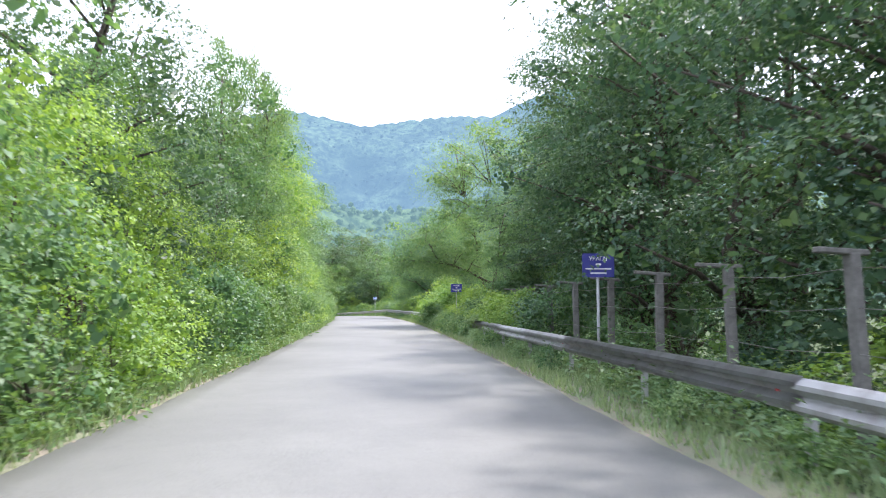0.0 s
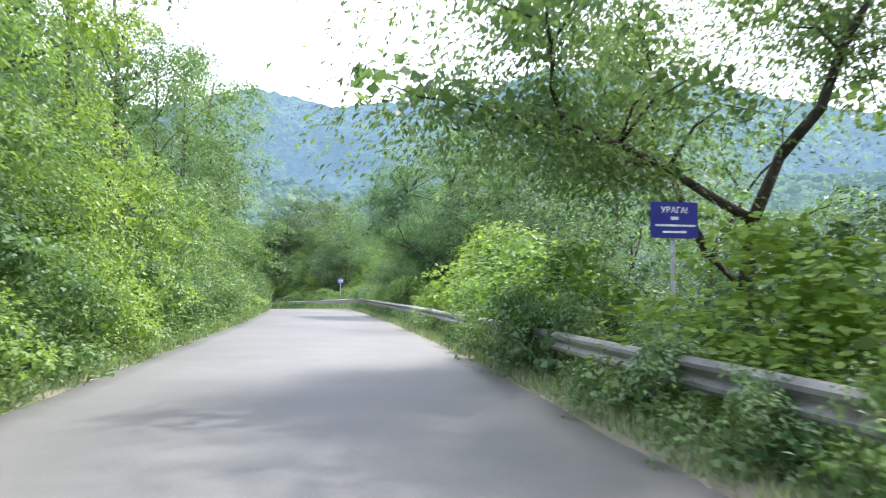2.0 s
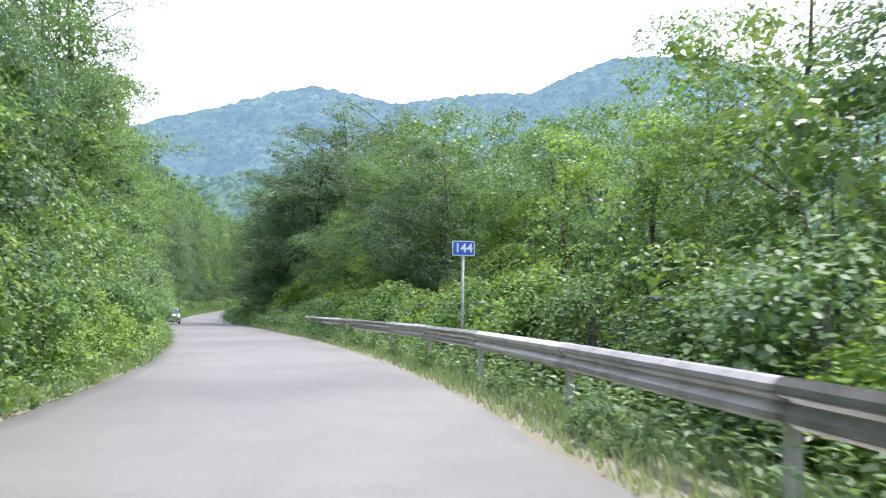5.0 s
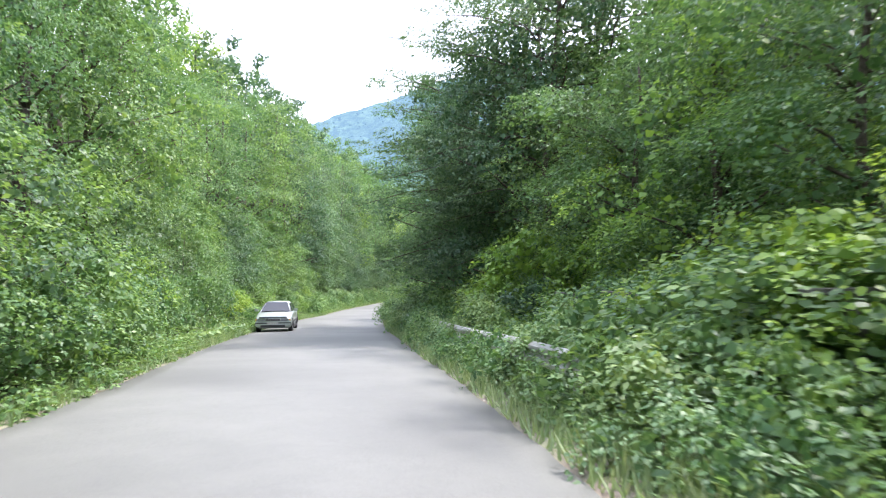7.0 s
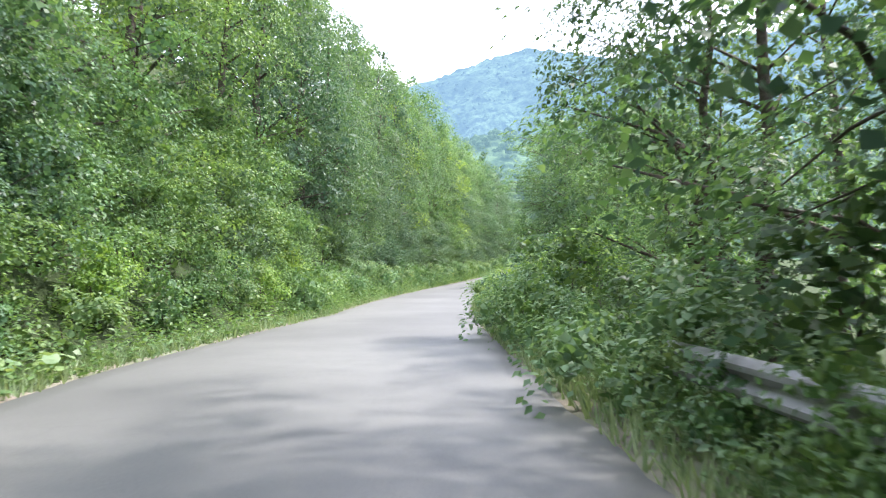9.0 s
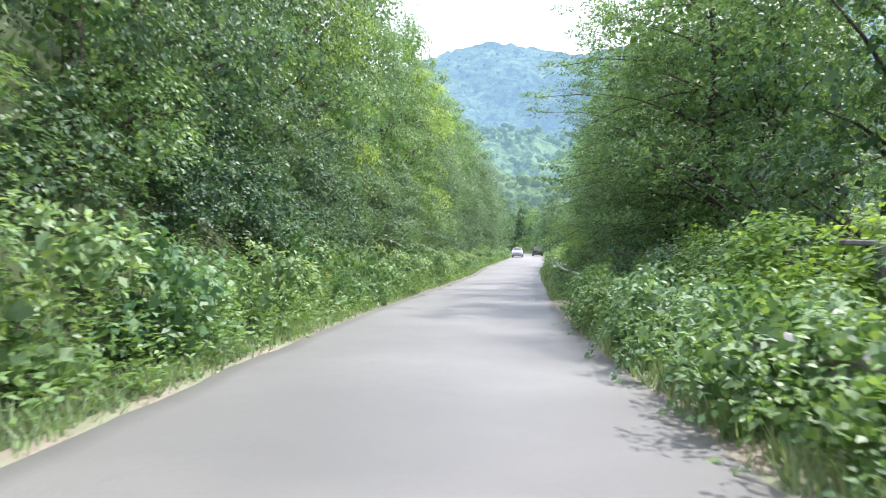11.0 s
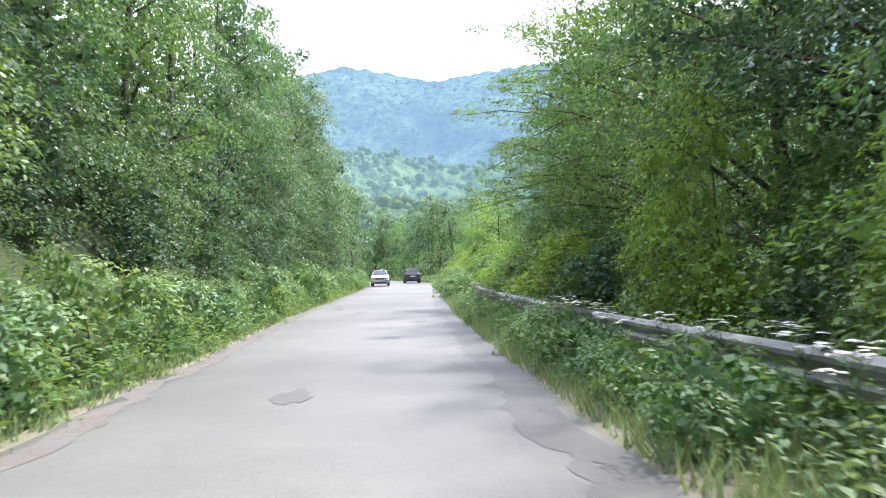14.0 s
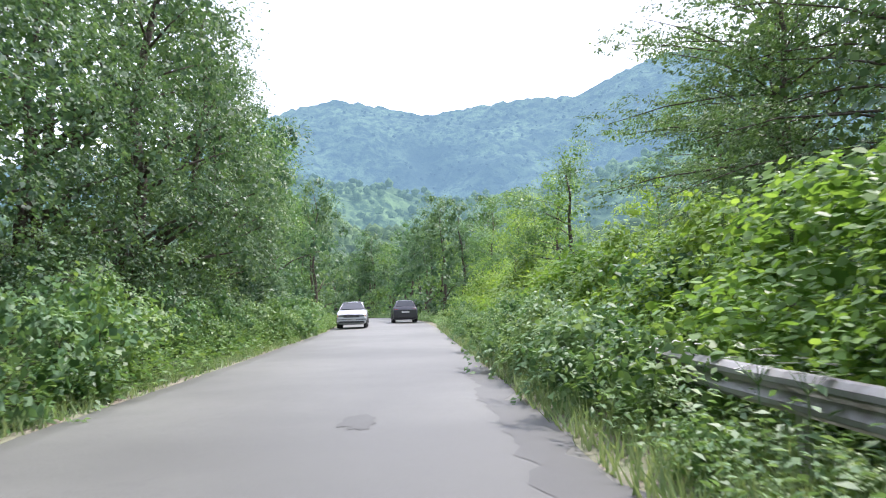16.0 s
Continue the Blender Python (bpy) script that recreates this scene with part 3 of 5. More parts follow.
def layered(g, height, radius, low, mat, label, limbs=50, per=38):
    """A spreading tree whose long limbs carry flat, drooping layers of leaves."""
    bm = bmesh.new()
    trunk = [Vector((g.normal(0, 0.1) * (i > 0), g.normal(0, 0.1) * (i > 0), height * 0.93 * i / 6)) for i in range(7)]
    tube(bm, trunk, [0.2 * (1.3 if i == 0 else 1) * (1 - 0.13 * i) for i in range(7)], 8)
    c, o, w = [], [], []
    for k in range(limbs):
        h = (k + g.random()) / limbs
        z0 = low + (height * 0.88 - low) * h
        reach = radius * np.interp(h, (0, 0.15, 0.4, 0.75, 1), (0.6, 0.92, 1.0, 0.86, 0.55)) * g.uniform(0.62, 1.05)
        a = k * 2.4 + g.normal(0, 0.4)
        rise = np.interp(h, (0, 0.5, 1), (0.1, 0.3, 0.6)) + g.normal(0, 0.12)
        bend = g.normal(0, 0.16)

        def on(f):
            q = a + bend * f
            return math.cos(q) * reach * f, math.sin(q) * reach * f, z0 + reach * (rise * f * 1.3 - 0.3 * f * f)

        tube(bm, [on(f) for f in (0, 0.3, 0.65, 1.0)], [0.06 * (1 - 0.5 * h), 0.042 * (1 - 0.5 * h), 0.022, 0.006], 5)
        clumps = 2 + int(reach > 2.5) + int(reach > 4.0)
        for m in range(clumps):
            f = 0.42 + 0.58 * (m + g.uniform(0.3, 1.0)) / clumps
            c.append(np.array(on(f)) + g.normal(0, 0.28, 3) * np.array([1, 1, 0.5]))
            o.append((math.cos(a), math.sin(a), 0))
            w.append(g.uniform(0.7, 1.2) * (1.0 - 0.1 * h) * (0.75 if m == clumps - 1 else 1.0))
    c, o, w = np.array(c), np.array(o), np.array(w)
    per = per * 5
    k = np.repeat(np.arange(len(c)), per)
    n = len(k)
    twig = np.repeat(np.arange(n // 12 + 1), 12)[:n]
    seat = unit(g.normal(0, 1, (n // 12 + 1, 3)) + np.array([0, 0, 0.55]))[twig] * g.uniform(0.55, 1.05, n // 12 + 1)[twig][:, None]
    p = c[k] + (seat + g.normal(0, 0.15, (n, 3)) * np.array([1, 1, 0.45])) * w[k][:, None] * np.array([1, 1, 0.5]) + o[k] * g.uniform(-0.1, 0.3, n)[:, None] * w[k][:, None]
    p[:, 2] -= 0.12 * (seat[:, 0] ** 2 + seat[:, 1] ** 2) * w[k]
    tip = o[k] * 0.5 + seat * np.array([1, 1, 0]) + g.normal(0, 0.4, (n, 3))
    tip[:, 2] -= 0.3
    up = np.array([0, 0, 1.0]) + 0.35 * seat + g.normal(0, 0.28, (n, 3))
    ll = 0.1 * (0.6 + 0.8 * g.random(n))
    hh = (np.arange(9) + 0.5) / 9
    mid = np.stack([0 * hh, 0 * hh, low + 0.6 + (height * 0.86 - low) * hh], -1)
    heart = leafy_cores(g, mid, radius * 0.46 * np.interp(hh, (0, 0.2, 0.5, 1), (0.7, 1, 1, 0.55)), 0.6, 220, 0.3, 0.2)
    return plant("spreading_tree", label, "tree", join_arrays([leaf_arrays(p, tip, up, ll, ll * 0.52), heart]), mat, bm)


def make_protos():
    R = np.random.default_rng
    kinds = dict(edge=[], wood=[], mid=[], hill=[], shrub=[], bush=[], vine=[], weed=[])

    def grow(kind, name, label, category, mat, seed, height, thick, limbs, crown_name="crown", squash=None, **shape):
        g, nodes = R(seed), []
        v, f = crown_leaves(g, nodes=nodes, **shape)
        if squash:
            v, nodes = v * np.array(squash), [tuple(np.array(q) * squash) for q in nodes]
        kinds[kind].append(plant(name, label, category, (v, f), mat, woody(g, height, thick, nodes[:limbs]), crown_name))

    for i, (mat, lab) in enumerate(((M_LEAF, "leafy roadside tree with dense green crown"), (M_LEAF_DARK, "dark green broadleaf tree with shaded crown"),
                                    (M_LEAF, "full green broadleaf tree by the road"), (M_LEAF_BRIGHT, "young broadleaf tree with fresh light leaves"))):
        grow("edge", "broadleaf_tree", lab, "tree", mat, 10 + i, 11, 0.17, 22, lobes=20, sprays=330, per=30, low=0.6, high=11.2, radius=3.0, spray=0.5, leaf=0.092, lump=1.12, dense=64)
    for i, mat in enumerate((M_LEAF_DARK, M_LEAF, M_LEAF_DARK)):
        grow("wood", "forest_tree", ("tall dark woodland tree with an open trunk", "tall green woodland tree with spreading crown", "tall shaded woodland tree beside the fence")[i], "tree",
             mat, 30 + i, 12, 0.2, 24, lobes=24, sprays=380, per=30, low=2.6, high=12.5, radius=3.7, spray=0.56, leaf=0.092, full=0.6, lump=1.2, front=1.5, dense=64)
    for i, mat in enumerate((M_LEAF, M_LEAF_DARK)):
        grow("mid", "background_tree", ("green tree standing behind the roadside row", "dark tree standing behind the roadside row")[i], "tree",
             mat, 40 + i, 11, 0.17, 12, lobes=22, sprays=190, per=20, low=0.8, high=11.4, radius=3.2, spray=0.75, leaf=0.125, lump=1.1, dense=44)
    for i, mat in enumerate((M_LEAF, M_LEAF_DARK, M_LEAF_BRIGHT)):
        grow("hill", "hillside_tree", ("green tree on the wooded slope", "dark green tree on the wooded slope", "light green tree on the wooded slope")[i], "tree",
             mat, 50 + i, 11, 0.18, 3, lobes=20, sprays=120, per=15, low=0.8, high=11.5, radius=3.2, spray=0.8, leaf=0.19, lump=1.1, dense=30)
    for i, mat in enumerate((M_LEAF, M_LEAF_BRIGHT, M_LEAF_DARK, M_LEAF)):
        grow("shrub", "shrub", ("bushy green roadside shrub", "light green roadside shrub with large leaves", "dark green dense shrub", "tangled green bramble bush")[i], "shrub",
             mat, 70 + i, 1.3, 0.025, 7, lobes=12, sprays=70, per=19, low=0.05, high=1.6, radius=0.85, spray=0.28, leaf=0.06, wide=0.58, lump=0.36, dense=34)
        grow("bush", "tall_shrub", ("tall bushy green shrub", "tall light green shrub with large leaves", "tall dark green shrub", "tall tangled hazel bush")[i], "shrub",
             mat, 80 + i, 3.4, 0.045, 12, lobes=15, sprays=150, per=22, low=0.1, high=4.0, radius=1.6, spray=0.36, leaf=0.075, wide=0.58, lump=0.7, dense=44)
    for i, mat in enumerate((M_LEAF, M_HERB)):
        grow("weed", "weed_clump", ("low leafy clump of green verge weeds", "low light green clump of verge weeds")[i], "weed",
             mat, 100 + i, 0.6, 0.012, 0, lobes=9, sprays=42, per=14, low=0.03, high=0.8, radius=0.5, spray=0.17, leaf=0.052, wide=0.55, lump=0.22, dense=26)
    for i, mat in enumerate((M_LEAF_BRIGHT, M_LEAF_BRIGHT, M_LEAF)):
        grow("vine", "vine_bush", ("bright climbing vine over the fence", "sunlit bramble and vine thicket", "green creeper mound over the fence")[i], "climber",
             mat, 90 + i, 1.8, 0.025, 10, "foliage", (1.75, 1.0, 1.0), lobes=20, sprays=130, per=22, low=0.1, high=2.3, radius=0.95, spray=0.32, leaf=0.066, wide=0.72, full=1.0, front=0.9, lump=0.5, dense=34, round_leaf=True)
    kinds["feather"] = [robinia(R(120)), robinia(R(121)), robinia(R(122)), robinia(R(123), per=60, full=False)]
    kinds["layer"] = [layered(R(140), 14.0, 5.6, 3.4, M_LEAF_DARK, "dark spreading tree with layered leafy limbs"),
                      layered(R(141), 14.0, 5.4, 3.0, M_LEAF_DARK, "dark green spreading tree leaning over the road"),
                      layered(R(142), 14.0, 5.2, 2.6, M_LEAF, "green spreading tree with drooping layers of leaves")]
    return kinds


KIND = make_protos()
BASE_H = {kind: max(v.co.z for v in obs[0].children[-1].data.vertices) for kind, obs in KIND.items()}
def front_reach(ob):
    """How far a plant's leaves stand out towards the road."""
    p = np.array([v.co[:2] for v in ob.children[-1].data.vertices])
    a = 0.25 if ob.name.startswith("vine") else 0.65
    return max(float(np.percentile(p @ np.array([x * math.sin(a), -math.cos(a)]), 99.6)) for x in (-1, 1))


REACH = {kind: max(front_reach(ob) for ob in obs) for kind, obs in KIND.items()}
OVERHANG = dict(shrub=1.0, bush=1.0, weed=0.9, vine=1.0, edge=0.78, wood=0.72, mid=0.6, hill=0.6, feather=0.6, layer=0.6)
PLACER = np.random.default_rng(77)


def put_plant(kind, s, d, height, wide=1.0, variant=None, spin=0.0):
    """A plant at the place, its full side turned to the road."""
    ps = KIND[kind]
    ob = ps[int(PLACER.integers(len(ps))) if variant is None else variant]
    k = height / BASE_H[kind]
    w = k * wide
    f = radians(bearing(s))
    back = 0.25 if kind == "vine" else 0.75
    fx = back * math.sin(f) - math.copysign(math.cos(f), d)
    fy = -back * math.cos(f) - math.copysign(math.sin(f), d)
    turn = math.atan2(fx, -fy) + PLACER.normal(0, 0.35) + spin
    m = Matrix.LocRotScale(place(s, d, 0.05), Euler((PLACER.normal(0, 0.03), PLACER.normal(0, 0.03), turn)), (w, w, k))
    c = copy_thing(ob, m)
    c.matrix_basis = m
    return c


def row(kind, side, s0, s1, step, u0, u1, h0, h1, wide=1.0, variants=None):
    """Plants along the road at u0 to u1 metres beyond its edge."""
    s = s0
    while s < s1:
        ss = s + PLACER.uniform(-0.35, 0.35) * step
        h, w = PLACER.uniform(h0, h1), wide * PLACER.uniform(0.88, 1.15)
        if side == "R" and u0 < 4.2 and kind != "weed" and (36.5 < ss < 44 or 9 < ss < 15):
            h = min(h, 1.0)          # cleared before the blue signs
        u = max(PLACER.uniform(u0, u1), 0.12 + OVERHANG[kind] * REACH[kind] * w * h / BASE_H[kind])
        d = -(left_edge(ss) + u) if side == "L" else right_edge(ss) + u
        v = None if variants is None else int(PLACER.choice(variants))
        put_plant(kind, ss, float(d), h, w, v)
        s += step


# left of the road
row("shrub", "L", 0, 140, 1.8, 0.9, 1.3, 1.2, 1.8, 1.0, (0, 1, 3))
row("bush", "L", 0, 72, 3.0, 2.0, 3.0, 3.2, 4.8, 1.0, (0, 1, 3))
row("bush", "L", 72, 140, 3.0, 2.0, 3.0, 3.2, 4.8, 1.0, (0, 2, 3))
row("edge", "L", 2, 34, 4.8, 3.6, 5.4, 6.2, 7.8, 1.05, (0, 2, 3))
row("edge", "L", 34, 54, 4.4, 3.6, 5.0, 10.0, 12.0, 1.0, (0, 2, 0, 3))
# dark leaf colour here stands in for the shaded hollow under the trees
row("bush", "L", 204, 262, 2.4, 3.6, 5.2, 3.0, 4.5, 1.1, (2,))
row("shrub", "L", 204, 226, 2.4, 2.8, 3.4, 1.4, 2.0, 1.1, (2,))
row("edge", "L", 54, 78, 4.2, 3.6, 5.0, 11.5, 13.5, 0.95, (0, 2, 0, 3))
row("edge", "L", 78, 140, 4.8, 3.4, 5.2, 8.5, 11.0, 0.95, (0, 1, 2))
row("mid", "L", 10, 140, 8.0, 8, 12, 7, 9.5)
put_plant("edge", 20, -8.3, 13.0, 1.1, 1)
put_plant("edge", 25.5, -8.6, 10.0, 1.1, 1)
put_plant("edge", 6, -7.0, 13.0, 1.1, 0)
put_plant("feather", 38, -7.4, 14.2, 0.5, 0)
put_plant("edge", 84, -7.0, 14.5, 1.2, 0)
put_plant("edge", 91, -7.4, 14.5, 1.2, 2)
put_plant("layer", 118, -7.4, 13.0, 1.0, 2)
put_plant("edge", 146, -9.6, 16.0, 1.1, 0)
row("bush", "L", 142, 182, 2.6, 2.4, 3.4, 2.8, 4.4, 1.0, (0, 2, 3))
row("shrub", "L", 142, 182, 2.0, 1.5, 2.3, 1.0, 1.7, 1.0, (0, 1, 3))
row("bush", "L", 146, 182, 3.2, 4.2, 5.2, 3.0, 4.5, 1.1, (0, 2, 3))
row("edge", "L", 142, 182, 5.0, 4.2, 6.0, 9.5, 12.5, 1.0, (0, 1, 2))
row("shrub", "L", 164, 196, 1.9, 2.8, 3.6, 1.2, 1.9, 1.1, (2, 0, 3))
row("bush", "L", 164, 196, 2.8, 4.4, 5.4, 2.6, 3.8, 1.0, (2, 0))
row("weed", "L", 160, 182, 2.0, 0.6, 1.8, 0.6, 1.0, 1.0)
row("weed", "L", 180, 300, 1.8, 0.5, 1.9, 0.75, 1.3, 0.9)
# mostly dark leaf variants, imitating shade on this stretch of the left side
row("shrub", "L", 180, 300, 3.6, 2.6, 3.2, 1.1, 1.7, 1.1, (2,))
row("bush", "L", 180, 300, 4.6, 3.4, 4.2, 3.2, 5.0, 1.0, (2, 2, 0))
row("edge", "L", 180, 190, 4.5, 3.6, 4.8, 12.0, 15.0, 0.85, (1, 2))
row("edge", "L", 190, 217, 4.4, 3.6, 4.8, 12.0, 15.0, 0.85, (1, 1, 1, 2))
# lighter leaf variants, imitating sunlit crowns
row("edge", "L", 217, 240, 4.4, 3.6, 4.8, 12.0, 15.0, 0.85, (0, 2, 3))
row("edge", "L", 240, 300, 4.4, 3.6, 4.8, 12.0, 15.0, 0.85, (1, 1, 2))
row("mid", "L", 180, 258, 7.5, 8.0, 11.0, 12.0, 15.0)
row("mid", "L", 258, 300, 4.2, 6.5, 8.5, 13.0, 16.0)
row("bush", "L", 150, 264, 4.0, 5.0, 7.5, 3.0, 4.5, 1.2, (0, 2))
# darker leaf variants in place of shadow in the far woods
row("hill", "L", 300, 425, 4.2, 1.8, 5.5, 9, 12, 0.9, (1, 0, 1))
row("hill", "L", 320, 425, 9.0, 8, 14, 10, 13)
for k in range(5):
    row("hill", "L", 98 + 8 * k, 280, 9.6, 10 + k * 10, 18 + k * 10, 11, 15, 1.15)

# right of the road
row("wood", "R", 6, 29, 3.4, 4.8, 6.4, 11.5, 14.0, 1.0, (0, 2))
for s_, d_, h_, v_ in ((23, 9.0, 14.5, 1), (30, 9.6, 15.0, 0), (35.5, 9.8, 15.0, 1), (41.5, 11.4, 13.5, 0)):
    put_plant("layer", s_, d_, h_, 1.0, v_)
row("mid", "R", 8, 40, 3.2, 8.5, 11.0, 11.5, 14.0, 1.1, (0, 1, 1))
row("vine", "R", 21, 35, 2.2, 1.8, 2.1, 1.5, 1.9, 1.0, (0, 2))
row("bush", "R", 14, 44, 3.6, 4.6, 6.0, 3.0, 4.5, 1.0, (2, 0))
row("mid", "R", 46, 60, 5.0, 11.0, 13.0, 4.5, 5.5, 1.2)
row("bush", "R", 58, 80, 3.4, 4.6, 6.0, 2.8, 3.8, 1.05, (2, 2, 3))
row("bush", "R", 80, 102, 3.4, 4.2, 6.0, 3.8, 5.2, 1.05, (0, 2, 3))
row("shrub", "R", 2, 28, 2.8, 2.9, 3.4, 1.0, 1.6, 1.1)
row("shrub", "R", 28, 58, 2.6, 2.8, 3.4, 1.0, 1.7, 1.15)
row("weed", "R", 28, 41, 1.3, 0.4, 0.8, 0.4, 0.7, 1.0)
row("weed", "R", 45.5, 48, 0.8, 0.5, 0.8, 0.8, 1.0, 1.0)
row("vine", "R", 5, 12, 2.6, 2.8, 3.1, 1.5, 1.9, 0.9)
row("weed", "R", 0, 28, 2.4, 0.4, 1.0, 0.3, 0.5, 1.1)
row("weed", "R", 28, 50, 2.4, 0.5, 1.3, 0.45, 0.75, 1.1)
row("weed", "R", 50, 112, 2.4, 0.4, 0.9, 0.25, 0.42, 1.1)
for s_, d_, h_, v_ in ((36, 8.8, 9.0, 0), (46.5, 7.2, 13.0, 1), (53, 9.5, 9.5, 3), (72, 11.5, 11.5, 3), (77, 10.5, 11.0, 3), (82, 7.5, 8.0, 1)):
    put_plant("feather", s_, d_, h_, 1.1, v_)
put_plant("feather", 71.5, 6.0, 10.2, 1.15, 2)
for s_, d_, h_, v_ in ((57, 8.4, 6.6, 2), (61.5, 8.4, 7.6, 1), (66, 8.6, 8.0, 2), (74, 9.2, 10.5, 1), (79, 9.2, 12.0, 3), (85.5, 9.6, 13.5, 1)):
    put_plant("edge", s_, d_, h_, 1.25, v_)
for s_, d_, h_, v_ in ((34.5, 4.9, 2.2, 0), (38, 5.0, 2.3, 1), (42, 5.2, 2.4, 0), (50.5, 5.0, 2.6, 1), (54, 5.1, 2.9, 0), (57.5, 5.3, 3.4, 1)):
    put_plant("vine", s_, d_, h_, 1.05, v_)
row("bush", "R", 42, 57, 2.6, 5.0, 6.0, 2.8, 3.6, 1.0, (2,))
row("bush", "R", 44, 58, 3.0, 7.5, 9.0, 3.4, 4.6, 1.1, (2,))
for s_, d_, h_ in ((61.5, 6.2, 4.2), (65, 6.8, 4.6)):
    put_plant("bush", s_, d_, h_, 1.1, 1)
row("bush", "R", 54, 66, 3.0, 3.4, 4.4, 2.0, 2.8, 0.95, (2, 2, 0))
for s_, d_, h_ in ((59, 10.0, 6.0), (63.5, 10.5, 7.0), (68, 9.6, 6.8), (72.5, 10.0, 7.0), (77, 9.8, 7.0)):
    put_plant("wood", s_, d_, h_, 1.35, 0)
row("bush", "R", 66, 80, 3.0, 3.4, 4.6, 2.4, 3.4, 0.95, (2, 0, 2))
put_plant("vine", 66, 4.6, 1.9, 0.9, 0)
put_plant("vine", 70.5, 4.7, 1.8, 0.8, 1)
row("shrub", "R", 54, 78, 2.4, 2.4, 2.8, 0.9, 1.5, 1.1, (0, 3))
row("edge", "R", 66, 80, 4.0, 7.0, 8.5, 5.6, 6.6, 1.25, (1,))
row("edge", "R", 78, 98, 5.2, 6.4, 8.5, 6.5, 8.2, 1.25, (1, 1, 2))
row("mid", "R", 60, 76, 4.6, 10.5, 12.5, 5.0, 6.5, 1.3)
row("mid", "R", 76, 94, 4.6, 9.5, 12.5, 7.0, 9.0, 1.3)
row("vine", "R", 78, 135, 2.4, 2.6, 3.0, 1.8, 2.4, 1.0)
row("edge", "R", 100, 120, 4.6, 5.0, 6.6, 5.5, 7.2, 1.25, (0, 2, 3))
row("mid", "R", 94, 136, 4.2, 11.5, 14.5, 9.0, 11.5, 1.1, (0,))
put_plant("edge", 120.5, 6.4, 7.4, 1.1, 1)
for s_, d_, h_, v_ in ((135, 11.5, 15.5, 0), (141, 12.0, 18.0, 1), (146.5, 7.0, 16.0, 1), (149, 10.0, 19.0, 0), (152, 6.4, 14.5, 0), (158, 6.4, 13.5, 2)):
    put_plant("layer", s_, d_, h_, 1.0 if d_ > 8 else 1.1, v_)
for s_, d_, h_, v_ in ((124.5, 6.6, 6.6, 3), (129, 6.8, 7.6, 0), (133, 6.6, 8.0, 3), (137.5, 7.0, 8.6, 0), (141, 6.6, 8.0, 2)):
    put_plant("edge", s_, d_, h_, 1.3, v_)
for s_, d_, h_, v_ in ((108, 11.5, 9.0, 1), (112.5, 10.5, 9.5, 1), (117, 10.0, 10.5, 1), (121.5, 10.0, 12.0, 1), (126, 10.5, 13.5, 1), (130, 11.0, 14.5, 2), (124, 14.0, 13.5, 2), (116, 14.0, 11.5, 1)):
    put_plant("wood", s_, d_, h_, 1.2, v_)
for s_, d_, h_ in ((117, 7.6, 9.5), (121, 8.6, 10.5)):
    put_plant("wood", s_, d_, h_, 1.1, 0)
row("edge", "R", 98, 136, 4.0, 7.0, 9.0, 8.0, 10.0, 1.15, (0, 2))
row("edge", "R", 121, 136, 4.4, 5.6, 6.8, 5.5, 7.0, 1.15, (0, 2, 3))
row("edge", "R", 133, 150, 4.2, 5.8, 7.0, 7.0, 9.0, 0.95, (0, 2, 3))
row("bush", "R", 128, 150, 2.8, 4.4, 5.2, 2.8, 3.8, 1.0, (0, 1))
row("edge", "R", 152, 160, 4.2, 4.4, 5.2, 8.5, 11.0, 0.9, (1, 2))
row("wood", "R", 136, 152, 5.2, 8.2, 9.6, 11.0, 13.5)
row("wood", "R", 145, 153, 4.0, 5.0, 5.8, 12.0, 14.0, 0.95, (0, 2))
row("wood", "R", 152, 176, 4.8, 3.8, 5.6, 10.5, 13.0)
row("mid", "R", 138, 176, 6.0, 9.5, 11.5, 11.0, 13.5, 1.1, (1, 1, 0))
row("shrub", "R", 112, 160, 2.4, 2.6, 3.0, 1.0, 1.7, 1.1, (0, 2, 3))
row("shrub", "R", 160, 176, 2.4, 1.8, 2.4, 1.2, 2.0, 1.15, (0, 2, 3))
row("weed", "R", 112, 130, 1.3, 0.4, 1.0, 0.4, 0.7, 1.1)
row("weed", "R", 130, 160, 1.1, 0.4, 0.9, 0.4, 0.7, 1.1)
row("weed", "R", 120, 150, 1.5, 1.3, 1.9, 0.7, 1.0, 1.1)
for s_, d_, h_ in ((139, 4.6, 3.4), (143.5, 4.6, 2.6), (148.5, 4.7, 2.4)):
    put_plant("vine", s_, d_, h_, 0.9, 0)
row("vine", "R", 120, 148, 2.8, 2.9, 3.3, 1.9, 2.4, 1.0, (0, 1))
row("weed", "R", 160, 182, 1.5, 0.5, 0.9, 0.6, 0.95, 1.1)
row("weed", "R", 182, 193, 1.1, 0.4, 0.9, 0.55, 0.8, 1.1)
row("weed", "R", 193, 206, 1.2, 0.4, 0.9, 0.65, 0.9, 1.1)
row("vine", "R", 172, 206, 2.2, 2.5, 2.9, 1.9, 2.5, 1.0, (1, 2, 2))
row("vine", "R", 209, 214, 2.4, 2.3, 2.6, 1.6, 1.9, 0.9)
row("edge", "R", 174, 204, 4.6, 6.8, 8.6, 8.0, 10.5, 1.0, (0, 2, 3))
row("wood", "R", 204, 232, 4.2, 5.4, 7.0, 11.0, 13.5, 1.0, (0, 2, 1))
